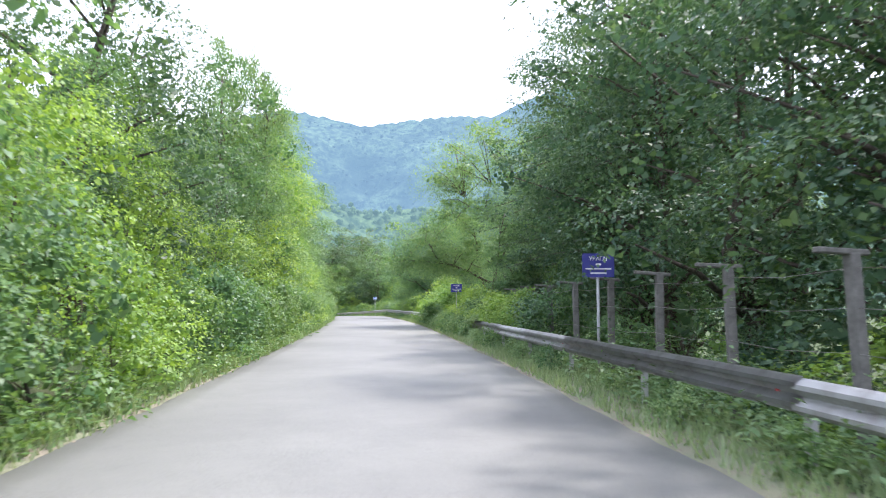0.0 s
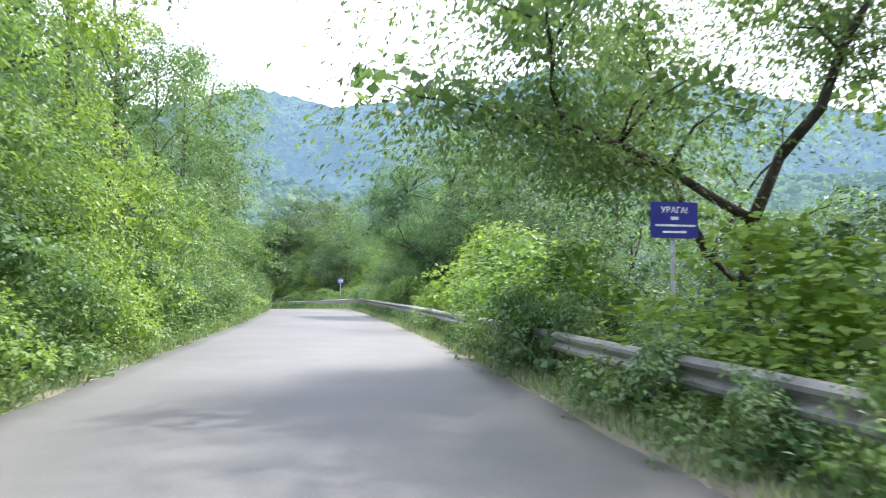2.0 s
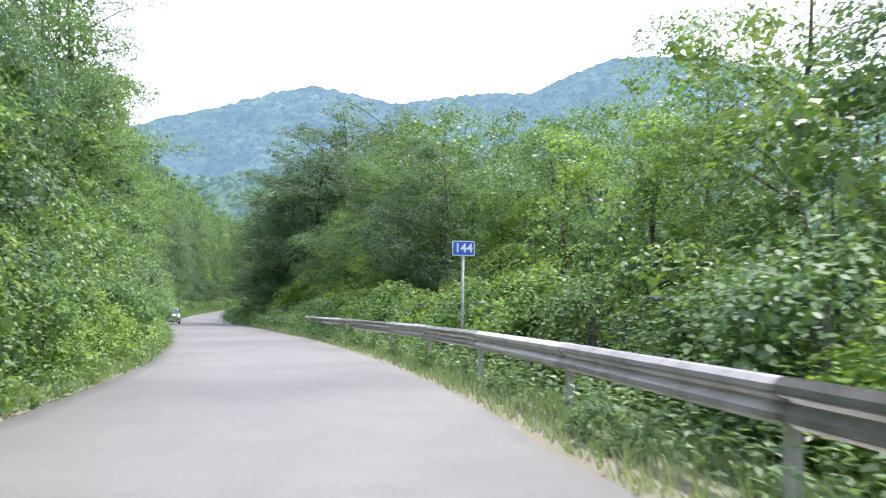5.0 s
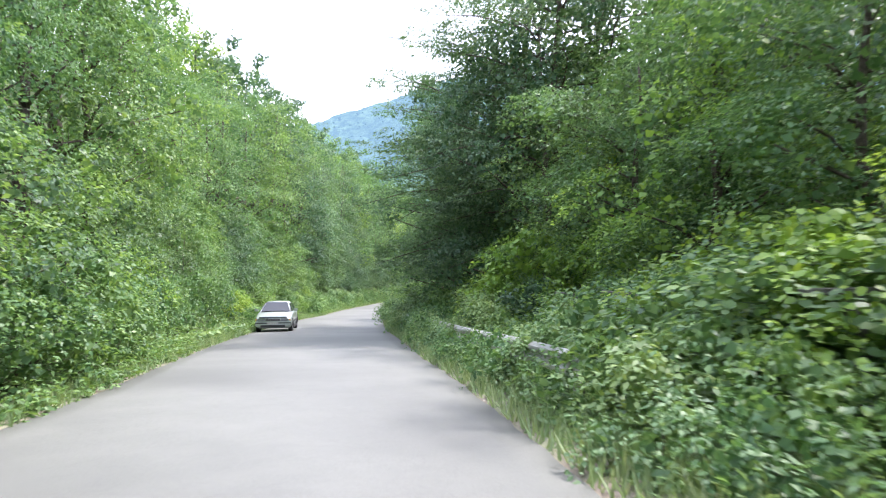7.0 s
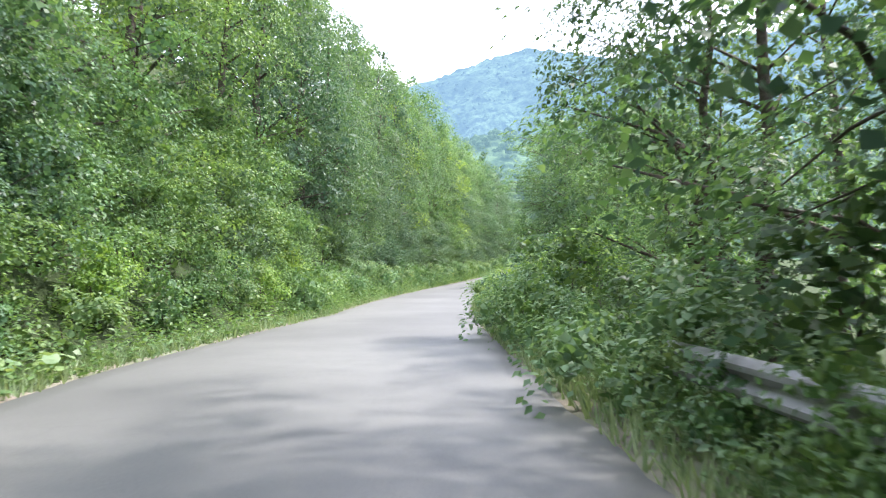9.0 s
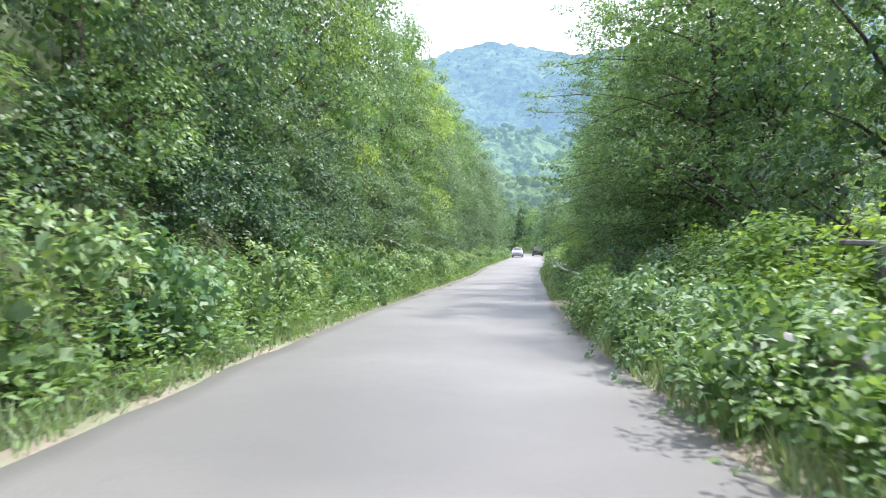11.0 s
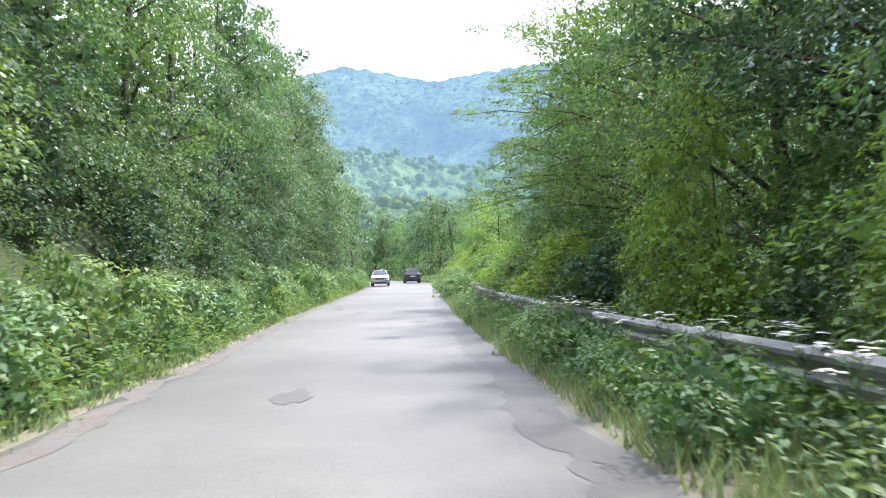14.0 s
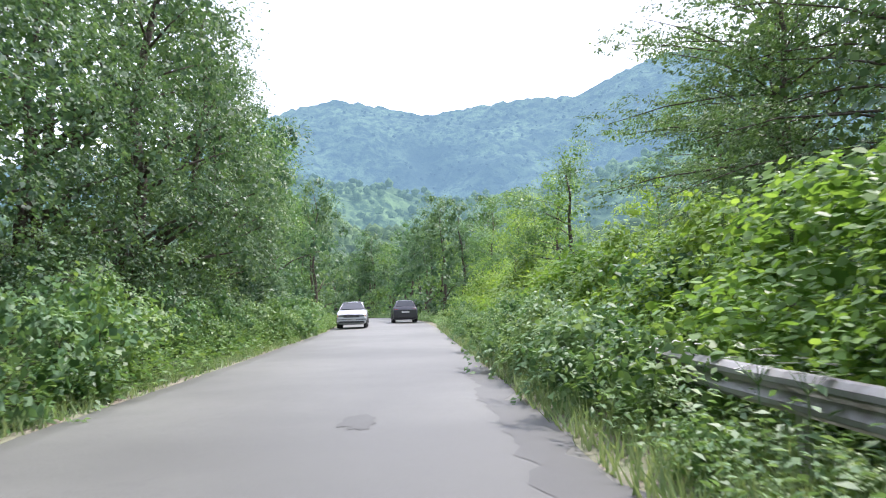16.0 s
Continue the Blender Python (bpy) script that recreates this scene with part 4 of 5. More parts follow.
for s_, d_, h_, w_, v_ in ((211, 6.8, 13.5, 1.1, 2), (217.5, 6.6, 13.5, 1.1, 2), (224, 7.0, 14.0, 1.05, 2), (231, 7.6, 14.0, 1.0, 1), (238.5, 7.8, 13.5, 1.0, 2), (247, 8.4, 13.0, 1.0, 1), (256, 7.0, 13.0, 1.05, 2), (264, 6.9, 13.5, 1.05, 2)):
    put_plant("layer", s_, d_, h_, w_, v_)
put_plant("vine", 215, 4.9, 2.5, 1.0, 2)
put_plant("bush", 246, 5.0, 4.6, 0.8, 1)
put_plant("bush", 240, 4.8, 3.4, 0.7, 1)
row("bush", "R", 230, 270, 2.4, 4.2, 5.4, 3.2, 4.6, 1.05, (0, 2, 3))
row("wood", "R", 234, 263, 5.2, 5.4, 6.8, 11.0, 13.5, 1.0, (1, 1, 2))
row("mid", "R", 206, 234, 3.8, 8.5, 10.5, 11.0, 14.0, 1.1, (1, 1, 0))
row("mid", "R", 236, 258, 5.5, 9.0, 11.0, 10.0, 12.5, 1.1, (0,))
row("mid", "R", 259, 270, 3.8, 8.5, 10.5, 11.0, 14.0, 1.1, (1,))
row("shrub", "R", 212, 276, 2.2, 3.0, 3.6, 1.2, 2.0, 1.15)
row("weed", "R", 214, 258, 1.8, 0.4, 1.0, 0.35, 0.6, 1.1)
row("weed", "R", 258, 268, 1.6, 0.4, 0.9, 0.3, 0.45, 1.1)
row("weed", "R", 268, 280, 0.8, 0.5, 1.1, 0.7, 1.0, 1.1)
row("weed", "R", 278, 300, 1.4, 0.5, 1.0, 0.45, 0.75, 1.1)
row("shrub", "R", 276, 300, 2.2, 1.0, 1.3, 0.8, 1.2, 0.9, (0, 1, 3))
row("vine", "R", 256, 312, 2.4, 3.3, 3.9, 2.4, 3.2, 1.0, (0, 1))
for s_, d_, h_, v_ in ((276, 11.0, 12.5, 1), (282, 11.5, 13.5, 0), (288, 14.0, 14.0, 2), (279, 15.5, 14.0, 0), (295, 15.0, 12.5, 2)):
    put_plant("layer", s_, d_, h_, 1.15, v_)
row("edge", "R", 290, 326, 5.0, 5.0, 8.0, 7.5, 9.5, 1.15, (3, 0))
# far woods darkened by leaf colour to look shadowed
row("hill", "R", 314, 425, 4.4, 2.5, 6.0, 8, 11, 1.0, (1, 0))
row("hill", "R", 136, 330, 14.0, 14, 20, 8, 11)
row("hill", "R", 330, 425, 9.0, 8, 14, 10, 13)
# woods across the bend at the far end, their shadow put into dark leaves
for k in range(4):
    row("hill", "R", 372, 424, 6.0, 3 + k * 7, 9 + k * 7, 10, 13, 1.0, (1, 1, 0))

for ob in PROTOS:
    for o in (*ob.children_recursive, ob):
        bpy.data.objects.remove(o)


# ---- verge grass, herbs and gravel ----
def verge_points(rng, side, s0, s1, u0, u1, count):
    s = rng.uniform(s0, s1, count)
    u = rng.uniform(u0, u1, count)
    d = np.where(side == "L", -(left_edge(s) + u), right_edge(s) + u)
    x, y = plan(s, d)
    return s, u, np.stack([x, y, terrain(s, d)], -1)


def herb_arrays(rng, foot, height, leaves, leaf):
    """Upright leafy stems: pairs of leaves up each stem."""
    n = len(foot)
    k = np.repeat(np.arange(n), leaves)
    f = np.tile((np.arange(leaves) + 0.6) / leaves, n)
    h = height[k] * f
    sway = rng.normal(0, 0.16, (n, 2))[k] * h[:, None]
    p = foot[k].copy()
    p[:, :2] += sway + rng.normal(0, 0.015, (n * leaves, 2))
    p[:, 2] += h
    q = np.tile(np.arange(leaves) * 2.4, n) + rng.random(n)[k] * 6.28
    tip = np.stack([np.cos(q), np.sin(q), 0.25 + rng.normal(0, 0.3, len(q))], -1)
    up = np.array([0, 0, 1.0]) + rng.normal(0, 0.35, (len(q), 3))
    ll = leaf * (1.15 - 0.5 * f) * (0.7 + 0.6 * rng.random(len(q)))
    return leaf_arrays(p, tip, up, ll, ll * 0.42)


def blade_arrays(rng, foot, height):
    n = len(foot)
    tip = np.stack([rng.normal(0, 0.35, n), rng.normal(0, 0.35, n), np.ones(n)], -1)
    up = rng.normal(0, 1, (n, 3))
    side = unit(np.cross(unit(tip), up)) * (0.008 + 0.02 * height)[:, None]
    v = np.stack([foot - side, foot + side, foot + unit(tip) * height[:, None]], 1).reshape(-1, 3)
    return v, np.arange(n * 3).reshape(-1, 3)


def stuff(name, label, arrays, material, category):
    ob = new(name, quads_mesh(name, arrays[0], arrays[1], material))
    return tagged(ob, label, category, kind="stuff")


def build_verges():
    g = np.random.default_rng(5)
    sets = []
    for s0, s1, u0, u1, n, h0, h1 in ((-14, 140, 0.0, 0.9, 3600, 0.25, 0.7), (138, 182, 0.05, 2.0, 1500, 0.25, 0.7), (180, 310, 0.1, 2.3, 7000, 0.45, 1.1), (310, 420, 0.1, 2.0, 900, 0.4, 0.9)):
        s, u, p = verge_points(g, "L", s0, s1, u0, u1, n)
        hh = g.uniform(h0, h1, n) * np.interp(u, (0, 0.4, 1.2), (0.45, 0.8, 1.1))
        sets.append(herb_arrays(g, p, hh, 6, 0.16))
    stuff("left_verge_herbs", "mixed green nettles and herbs along the road's edge", join_arrays(sets), M_NETTLE, "herbs")
    sets = []
    for s0, s1, u0, u1, n, h0, h1 in ((-5, 120, 0.5, 2.4, 5200, 0.25, 0.8), (110, 180, 0.25, 1.9, 2600, 0.25, 0.75), (176, 205, 0.4, 2.0, 1300, 0.3, 0.8), (205, 330, 0.3, 2.2, 7500, 0.25, 0.85), (330, 420, 0.1, 2.0, 1200, 0.4, 0.9)):
        s, u, p = verge_points(g, "R", s0, s1, u0, u1, n)
        hh = g.uniform(h0, h1, n) * np.interp(u, (0, 0.5, 1.2), (0.5, 0.7, 1.1))
        keep = ~((s > 203.5) & (s < 212.5) & (u < 0.85))
        sets.append(herb_arrays(g, p[keep], hh[keep], 6, 0.135))
    stuff("right_verge_herbs", "low green herbs beneath and behind the guardrail", join_arrays(sets), M_HERB, "herbs")
    sets = []
    for side, s0, s1, u0, u1, n, h0, h1 in (("R", -5, 120, 0.05, 1.4, 36000, 0.07, 0.26), ("R", 120, 300, 0.0, 1.7, 60000, 0.1, 0.38), ("L", -5, 180, -0.03, 0.7, 22000, 0.1, 0.35), ("L", 180, 300, 0.0, 0.9, 16000, 0.1, 0.3)):
        s, u, p = verge_points(g, side, s0, s1, u0, u1, n)
        keep = ~((s > 203.5) & (s < 212.5) & (u < 0.85) & (side == "R"))
        sets.append(blade_arrays(g, p[keep], g.uniform(h0, h1, n)[keep]))
    stuff("verge_grass", "short rough grass on both verges", join_arrays(sets), M_GRASS, "grass")


def gravel_material():
    k = Mat("pale_gravel")
    rnd = k.node("NewGeometry").outputs["Random Per Island"]
    k.base(k.ramp(rnd, [(0.1, (0.13, 0.105, 0.08)), (0.6, (0.23, 0.195, 0.155)), (0.95, (0.33, 0.30, 0.26))])).surf(0.9, 0, 0.2)
    return k.m


def build_gravel():
    g = np.random.default_rng(8)
    n = 4200
    s = np.r_[g.uniform(204, 212, 2400), g.uniform(-10, 330, 1800)]
    side = g.random(n) < 0.5
    side[:2400] = True
    u = np.r_[g.uniform(-0.02, 0.85, 2400), np.abs(g.normal(0.05, 0.09, 1800))]
    d = np.where(side, right_edge(s) + u, -(left_edge(s) + u))
    x, y = plan(s, d)
    c = np.stack([x, y, terrain(s, d) + 0.006], -1)
    r = g.uniform(0.012, 0.035, n)
    ang = g.random(n) * 6.28
    tops = []
    for k in range(4):
        q = ang + k * math.pi / 2
        tops.append(c + np.stack([np.cos(q) * r * g.uniform(0.7, 1.3, n), np.sin(q) * r * g.uniform(0.7, 1.3, n), -0.01 * np.ones(n)], -1))
    top = c + np.stack([g.normal(0, 0.006, n), g.normal(0, 0.006, n), r * 0.7], -1)
    v = np.stack([*tops, top], 1).reshape(-1, 3)
    i = np.arange(n)[:, None] * 5
    f = np.vstack([i + np.array([[a, (a + 1) % 4, 4]]) for a in range(4)])
    stuff("gravel", "pale loose gravel along the road's edge", (v, f), gravel_material(), "gravel")


def big_leaf_plant(g, name, label, leaves, size, height, mat):
    """A clump of broad round leaves on bare stalks."""
    ob = thing(name, label, "plant")
    for k in range(leaves):
        a = k * 2.4 + g.normal(0, 0.3)
        ln = height * g.uniform(0.6, 1.1)
        top = Vector((math.cos(a) * ln * 0.55, math.sin(a) * ln * 0.55, ln))
        lb = bmesh.new()
        tube(lb, [(0, 0, 0), top * 0.5 + Vector((0, 0, ln * 0.15)), top], [0.012, 0.01, 0.007], 4)
        r = size * g.uniform(0.7, 1.2)
        n = 14
        m = Matrix.Translation(top) @ Matrix.Rotation(a, 4, "Z") @ Matrix.Rotation(0.3 + g.normal(0, 0.18), 4, "Y")
        cv = lb.verts.new(m @ Vector((0, 0, 0)))
        rim = []
        for j in range(n):
            q = 2 * math.pi * (j + 0.5) / n
            notch = 0.55 if j in (n // 2 - 1, n // 2) else 1.0
            rim.append(lb.verts.new(m @ Vector((math.cos(q) * r * notch * g.uniform(0.93, 1.05), math.sin(q) * r * notch, -0.06 * r + 0.09 * r * math.sin(3 * q)))))
        for j in range(n):
            lb.faces.new((cv, rim[j], rim[(j + 1) % n])).smooth = True
        part("leaf", lb, mat, ob)
    return ob


def build_big_leaves():
    g = np.random.default_rng(12)
    made = [big_leaf_plant(g, "butterbur", "butterbur with broad round light green leaves", 9, 0.24, 0.5, M_HERB) for _ in range(2)]
    for k in range(44):
        s = g.uniform(141, 164)
        m = Matrix.LocRotScale(place(s, -(float(left_edge(s)) + g.uniform(0.35, 1.9)), 0.02), Euler((0, 0, g.random() * 6.28)), (0.8, 0.8, 0.8))
        if k < 2:
            made[k].matrix_basis = m
        else:
            copy_thing(made[k % 2], m)


def petal_material(name, col):
    k = Mat(name)
    rnd = k.node("NewGeometry").outputs["Random Per Island"]
    k.base(k.ramp(rnd, [(0.0, tuple(q * 0.8 for q in col)), (1.0, col)])).surf(0.7, 0, 0.3)
    return k.m


M_PETAL_WHITE = petal_material("white_petals", (0.75, 0.76, 0.7))
M_PETAL_YELLOW = petal_material("yellow_petals", (0.75, 0.48, 0.04))


def flower_plant(g, name, label, heads, height, mat, spread):
    ob = thing(name, label, "flower")
    stem = bmesh.new()
    tube(stem, [(0, 0, 0), (0.02, 0.01, height * 0.6), (0.03, 0.0, height * 0.8)], [0.009, 0.007, 0.005], 4)
    tops = []
    for k in range(heads):
        a = k * 2.4
        p = Vector((0.03 + math.cos(a) * spread * (0.4 + 0.6 * g.random()), math.sin(a) * spread, height * g.uniform(0.88, 1.05)))
        tops.append(p)
    part("stem", stem, M_HERB, ob)
    for p in tops:
        bm = bmesh.new()
        tube(bm, [(0.03, 0, height * 0.75), p], [0.004, 0.003], 3)
        part("stalk", bm, M_HERB, ob)
    for p in tops:
        bm = bmesh.new()
        r = 0.05 if spread > 0.1 else 0.035
        for j in range(14):
            q, rr = g.random() * 6.28, r * math.sqrt(g.random())
            o = p + Vector((math.cos(q) * rr, math.sin(q) * rr, 0.012 - rr * rr * 3))
            w = 0.016
            bm.faces.new([bm.verts.new(o + Vector(v)) for v in ((-w, -w, 0), (w, -w, 0.004), (w, w, 0), (-w, w, 0.004))])
        part("flower_head", bm, mat, ob)
    foot = np.zeros((2, 3))
    v, f = herb_arrays(g, foot, np.array([height * 0.6, height * 0.7]), 7, 0.18)
    lo = new("leaves", quads_mesh("leaves", v, f, M_HERB))
    lo.parent = ob
    return ob


def build_flowers():
    g = np.random.default_rng(21)
    white = flower_plant(g, "umbellifer", "white-flowered umbellifer on the grassy verge", 7, 0.85, M_PETAL_WHITE, 0.16)
    yellow = flower_plant(g, "yellow_flower", "yellow-flowered herb on the grassy verge", 4, 0.8, M_PETAL_YELLOW, 0.07)
    spots = [(white, "R", g.uniform(236, 258), g.uniform(0.5, 2.0)) for _ in range(40)]
    spots += [(white, "L", g.uniform(212, 224), g.uniform(0.8, 1.9)) for _ in range(7)] + [(white, "R", g.uniform(262, 275), g.uniform(0.4, 1.6)) for _ in range(8)]
    spots += [(yellow, "L", s, u) for s, u in ((184, 1.5), (185, 1.8), (205, 1.7), (208, 1.4), (209.5, 1.9), (215, 1.5), (216, 1.2), (221, 1.6), (222.5, 0.5))]
    for k, (ob, side, s, u) in enumerate(spots):
        d = -(float(left_edge(s)) + u) if side == "L" else float(right_edge(s)) + u
        m = Matrix.LocRotScale(place(s, d, 0.02), Euler((g.normal(0, 0.08), g.normal(0, 0.08), g.random() * 6.28)), (1, 1, 1))
        if k == 0 or ob is yellow and not any(o is yellow for o, *_ in spots[:k]):
            ob.matrix_basis = m
        else:
            copy_thing(ob, m)


build_verges()
build_flowers()
build_gravel()
build_big_leaves()


# ---- guardrail ----
def metal_material(name, col, dirt, rough=0.5, metal=0.6):
    k = Mat(name)
    n = k.noise(3.0, 5.0, 0.65)
    f = k.noise(40.0, 3.0, 0.6)
    c = k.mix(k.ramp(n, [(0.45, (0, 0, 0)), (0.75, (1, 1, 1))]), col, dirt)
    k.base(c).surf(rough, metal, 0.5).bump(f, 0.1, 0.002)
    return k.m


M_ZINC = metal_material("weathered_zinc", (0.43, 0.44, 0.43), (0.27, 0.255, 0.23), 0.62, 0.3)
M_RED = metal_material("red_reflector", (0.55, 0.03, 0.03), (0.3, 0.03, 0.02), 0.35, 0.0)
RAIL_TOP = 0.74


def beam_mesh():
    """One W-section beam, 4.06 m long, along +y, its face towards -x."""
    prof = [(0.0, 0.0), (-0.03, -0.012), (-0.08, -0.05), (-0.083, -0.09), (-0.03, -0.135), (-0.012, -0.155), (-0.03, -0.175), (-0.083, -0.22), (-0.08, -0.26), (-0.03, -0.298), (0.0, -0.31)]
    bm = bmesh.new()
    rows_ = [[bm.verts.new((x + dx, y, z + dz)) for x, z in prof] for y in (0, 4.06) for dx, dz in ((0, 0),)]
    for i in range(len(prof) - 1):
        bm.faces.new((rows_[0][i], rows_[1][i], rows_[1][i + 1], rows_[0][i + 1]))
    bmesh.ops.solidify(bm, geom=bm.faces[:], thickness=0.006)
    me = bpy.data.meshes.new("beam")
    bm.normal_update()
    bm.to_mesh(me)
    bm.free()
    me.materials.append(M_ZINC)
    return me


def post_mesh():
    bm = bmesh.new()
    box(bm, (0.012, 0.1, 1.1), (0.02, 0, -0.24))
    box(bm, (0.06, 0.012, 1.1), (0.05, 0.044, -0.24))
    box(bm, (0.06, 0.012, 1.1), (0.05, -0.044, -0.24))
    me = bpy.data.meshes.new("post")
    bm.to_mesh(me)
    bm.free()
    me.materials.append(M_ZINC)
    return me


def reflector_mesh():
    bm = bmesh.new()
    bmesh.ops.create_cone(bm, cap_ends=True, segments=12, radius1=0.035, radius2=0.03, depth=0.012)
    me = bpy.data.meshes.new("reflector")
    bm.to_mesh(me)
    bm.free()
    me.materials.append(M_RED)
    return me


BEAM, RAIL_POST, REFLECTOR = beam_mesh(), post_mesh(), reflector_mesh()


def guardrail(s0, s1, label, stations=(0, 1), offsets=(0.8, 0.8), lifts=None):
    def offset(at):
        return float(np.interp(at, stations, offsets))

    def lift(at):
        return float(np.interp(at, stations, lifts)) if lifts else 0.0

    rail = thing("guardrail", label, "guardrail", group="guardrails beside the road")
    base = place(s0, float(right_edge(s0)) + offset(s0))
    rail.matrix_basis = Matrix.Translation(base)
    s, k = s0, 0
    while s < s1:
        a = place(s, float(right_edge(s)) + offset(s))
        b = place(s + 4, float(right_edge(s + 4)) + offset(s + 4))
        a.z, b.z = float(level(s)) + 0.02 + lift(s), float(level(s + 4)) + 0.02 + lift(s + 4)
        jog = 0.02 * noise.noise((s * 0.3, 4, 1))
        way = (b - a).normalized()
        yaw = math.atan2(-way.x, way.y)
        turn = Euler((math.asin(way.z), 0, yaw)).to_matrix().to_4x4()
        beam = new("beam", BEAM)
        beam.parent = rail
        beam.matrix_basis = Matrix.Translation(a - base + Vector((0, 0, RAIL_TOP + jog))) @ turn
        post = new("post", RAIL_POST)
        post.parent = rail
        post.matrix_basis = Matrix.Translation(a - base + Vector((0, 0, RAIL_TOP - 0.33))) @ Matrix.Rotation(yaw, 4, "Z")
        if k % 2:
            ref = new("reflector", REFLECTOR)
            ref.parent = beam
            ref.matrix_basis = Matrix.Translation((-0.016, 0.4, -0.155)) @ Matrix.Rotation(-math.pi / 2, 4, "Y")
        s, k = s + 4, k + 1
    return rail


guardrail(-14, 120, "weathered grey steel guardrail partly overgrown with weeds", (80, 97, 124), (0.8, 0.8, 0.8), (0.0, 0.14, 0.15))
guardrail(128, 160, "short weathered steel guardrail sunk in weeds", (0, 1), (0.75, 0.75))
guardrail(186, 290, "long weathered steel guardrail beside the verge", (186, 208, 222, 290), (0.85, 0.9, 1.45, 1.25))


# ---- fence of concrete posts and wire ----
def concrete_material():
    k = Mat("old_concrete")
    n = k.noise(5.0, 6.0, 0.7)
    f = k.noise(60.0, 4.0, 0.7)
    k.base(k.ramp(n, [(0.3, (0.08, 0.08, 0.07)), (0.7, (0.2, 0.195, 0.18))])).surf(0.9, 0, 0.2).bump(f, 0.5, 0.006)
    return k.m


M_CONCRETE = concrete_material()
M_WIRE = metal_material("fence_wire", (0.3, 0.29, 0.28), (0.2, 0.14, 0.1), 0.6, 0.7)


def fence_post_mesh():
    bm = bmesh.new()
    box(bm, (0.13, 0.13, 2.3), (0, 0, 0.85))
    box(bm, (0.62, 0.1, 0.06), (-0.12, 0, 2.02), Euler((0, 0.07, 0)).to_matrix())
    bmesh.ops.bevel(bm, geom=bm.edges[:], offset=0.012, segments=1, affect="EDGES")
    me = bpy.data.meshes.new("post")
    bm.normal_update()
    bm.to_mesh(me)
    bm.free()
    me.materials.append(M_CONCRETE)
    return me


FENCE_POST = fence_post_mesh()


def fence(s0, s1, label, off=2.1, step=2.8, sink=0.0):
    ob = thing("wire_fence", label, "fence", group="fences beside the road")
    g = np.random.default_rng(int(s0) + 40)
    base = place(s0, float(right_edge(s0)) + off)
    ob.matrix_basis = Matrix.Translation(base)
    feet = []
    s = s0
    while s <= s1:
        p = place(s, float(right_edge(s)) + off, sink) - base
        feet.append(p)
        post = new("post", FENCE_POST)
        post.parent = ob
        post.matrix_basis = Matrix.Translation(p) @ Euler((g.normal(0, 0.03), g.normal(0, 0.03), radians(bearing(s)) + g.normal(0, 0.12))).to_matrix().to_4x4()
        s += step
    for h in (0.55, 1.0, 1.45, 1.85):
        bm = bmesh.new()
        pts = []
        for a, b in zip(feet, feet[1:]):
            for u in (0, 0.5):
                pts.append(a.lerp(b, u) + Vector((-0.07, 0, h - 0.05 * (u > 0))))
        tube(bm, pts, [0.004] * len(pts), 4)
        part("wire", bm, M_WIRE, ob)
    return ob


fence(-4, 29, "old concrete-post wire fence hung with vines")
fence(78, 136, "old concrete-post wire fence buried in vines", 2.6, sink=0.35)
fence(170, 216, "old concrete-post wire fence behind the guardrail", 2.5, sink=0.2)


# ---- signs ----
def paint(name, col, rough=0.4, var=0.12, metal=0.0):
    k = Mat(name)
    n = k.noise(7.0, 5.0, 0.65)
    lo = tuple(c * (1 - var) for c in col)
    hi = tuple(min(1, c * (1 + var)) for c in col)
    k.base(k.ramp(n, [(0.3, lo), (0.7, hi)])).surf(rough, metal, 0.5)
    return k.m


M_SIGN_VIOLET = paint("violet_blue_sign", (0.035, 0.04, 0.24))
M_SIGN_BLUE = paint("bright_blue_sign", (0.02, 0.13, 0.55))
M_WHITE = paint("white_paint", (0.78, 0.78, 0.78))
M_POLE = paint("grey_pole", (0.35, 0.36, 0.37), 0.5)


def rounded_plate(w, h, t, r, z0=0.0):
    """An upright plate in the xz plane, its face towards -y."""
    bm = bmesh.new()
    pts = []
    for cx, cz, a0 in ((w / 2 - r, h / 2 - r, 0), (-w / 2 + r, h / 2 - r, 90), (-w / 2 + r, -h / 2 + r, 180), (w / 2 - r, -h / 2 + r, 270)):
        for k in range(4):
            a = radians(a0 + 30 * k)
            pts.append((cx + r * math.cos(a), cz + r * math.sin(a)))
    front = [bm.verts.new((x, 0, z + z0)) for x, z in pts]
    back = [bm.verts.new((x, t, z + z0)) for x, z in pts]
    n = len(pts)
    bm.faces.new(front)
    bm.faces.new(back[::-1])
    for k in range(n):
        bm.faces.new((front[k], back[k], back[(k + 1) % n], front[(k + 1) % n]))
    bmesh.ops.recalc_face_normals(bm, faces=bm.faces[:])
    return bm


def pole(bm, h, r=0.03):
    tube(bm, [(0, 0.05, -0.3), (0, 0.05, h)], [r, r], 10)


def text_mesh(body, size, bold=0.006):
    cu = bpy.data.curves.new("lettering", "FONT")
    cu.body, cu.size, cu.align_x, cu.align_y, cu.extrude, cu.offset = body, size, "CENTER", "CENTER", 0.002, bold
    tmp = new("lettering", cu)
    dg = bpy.context.evaluated_depsgraph_get()
    me = bpy.data.meshes.new_from_object(tmp.evaluated_get(dg))
    bpy.data.objects.remove(tmp)
    me.materials.clear()
    me.materials.append(M_WHITE)
    return me


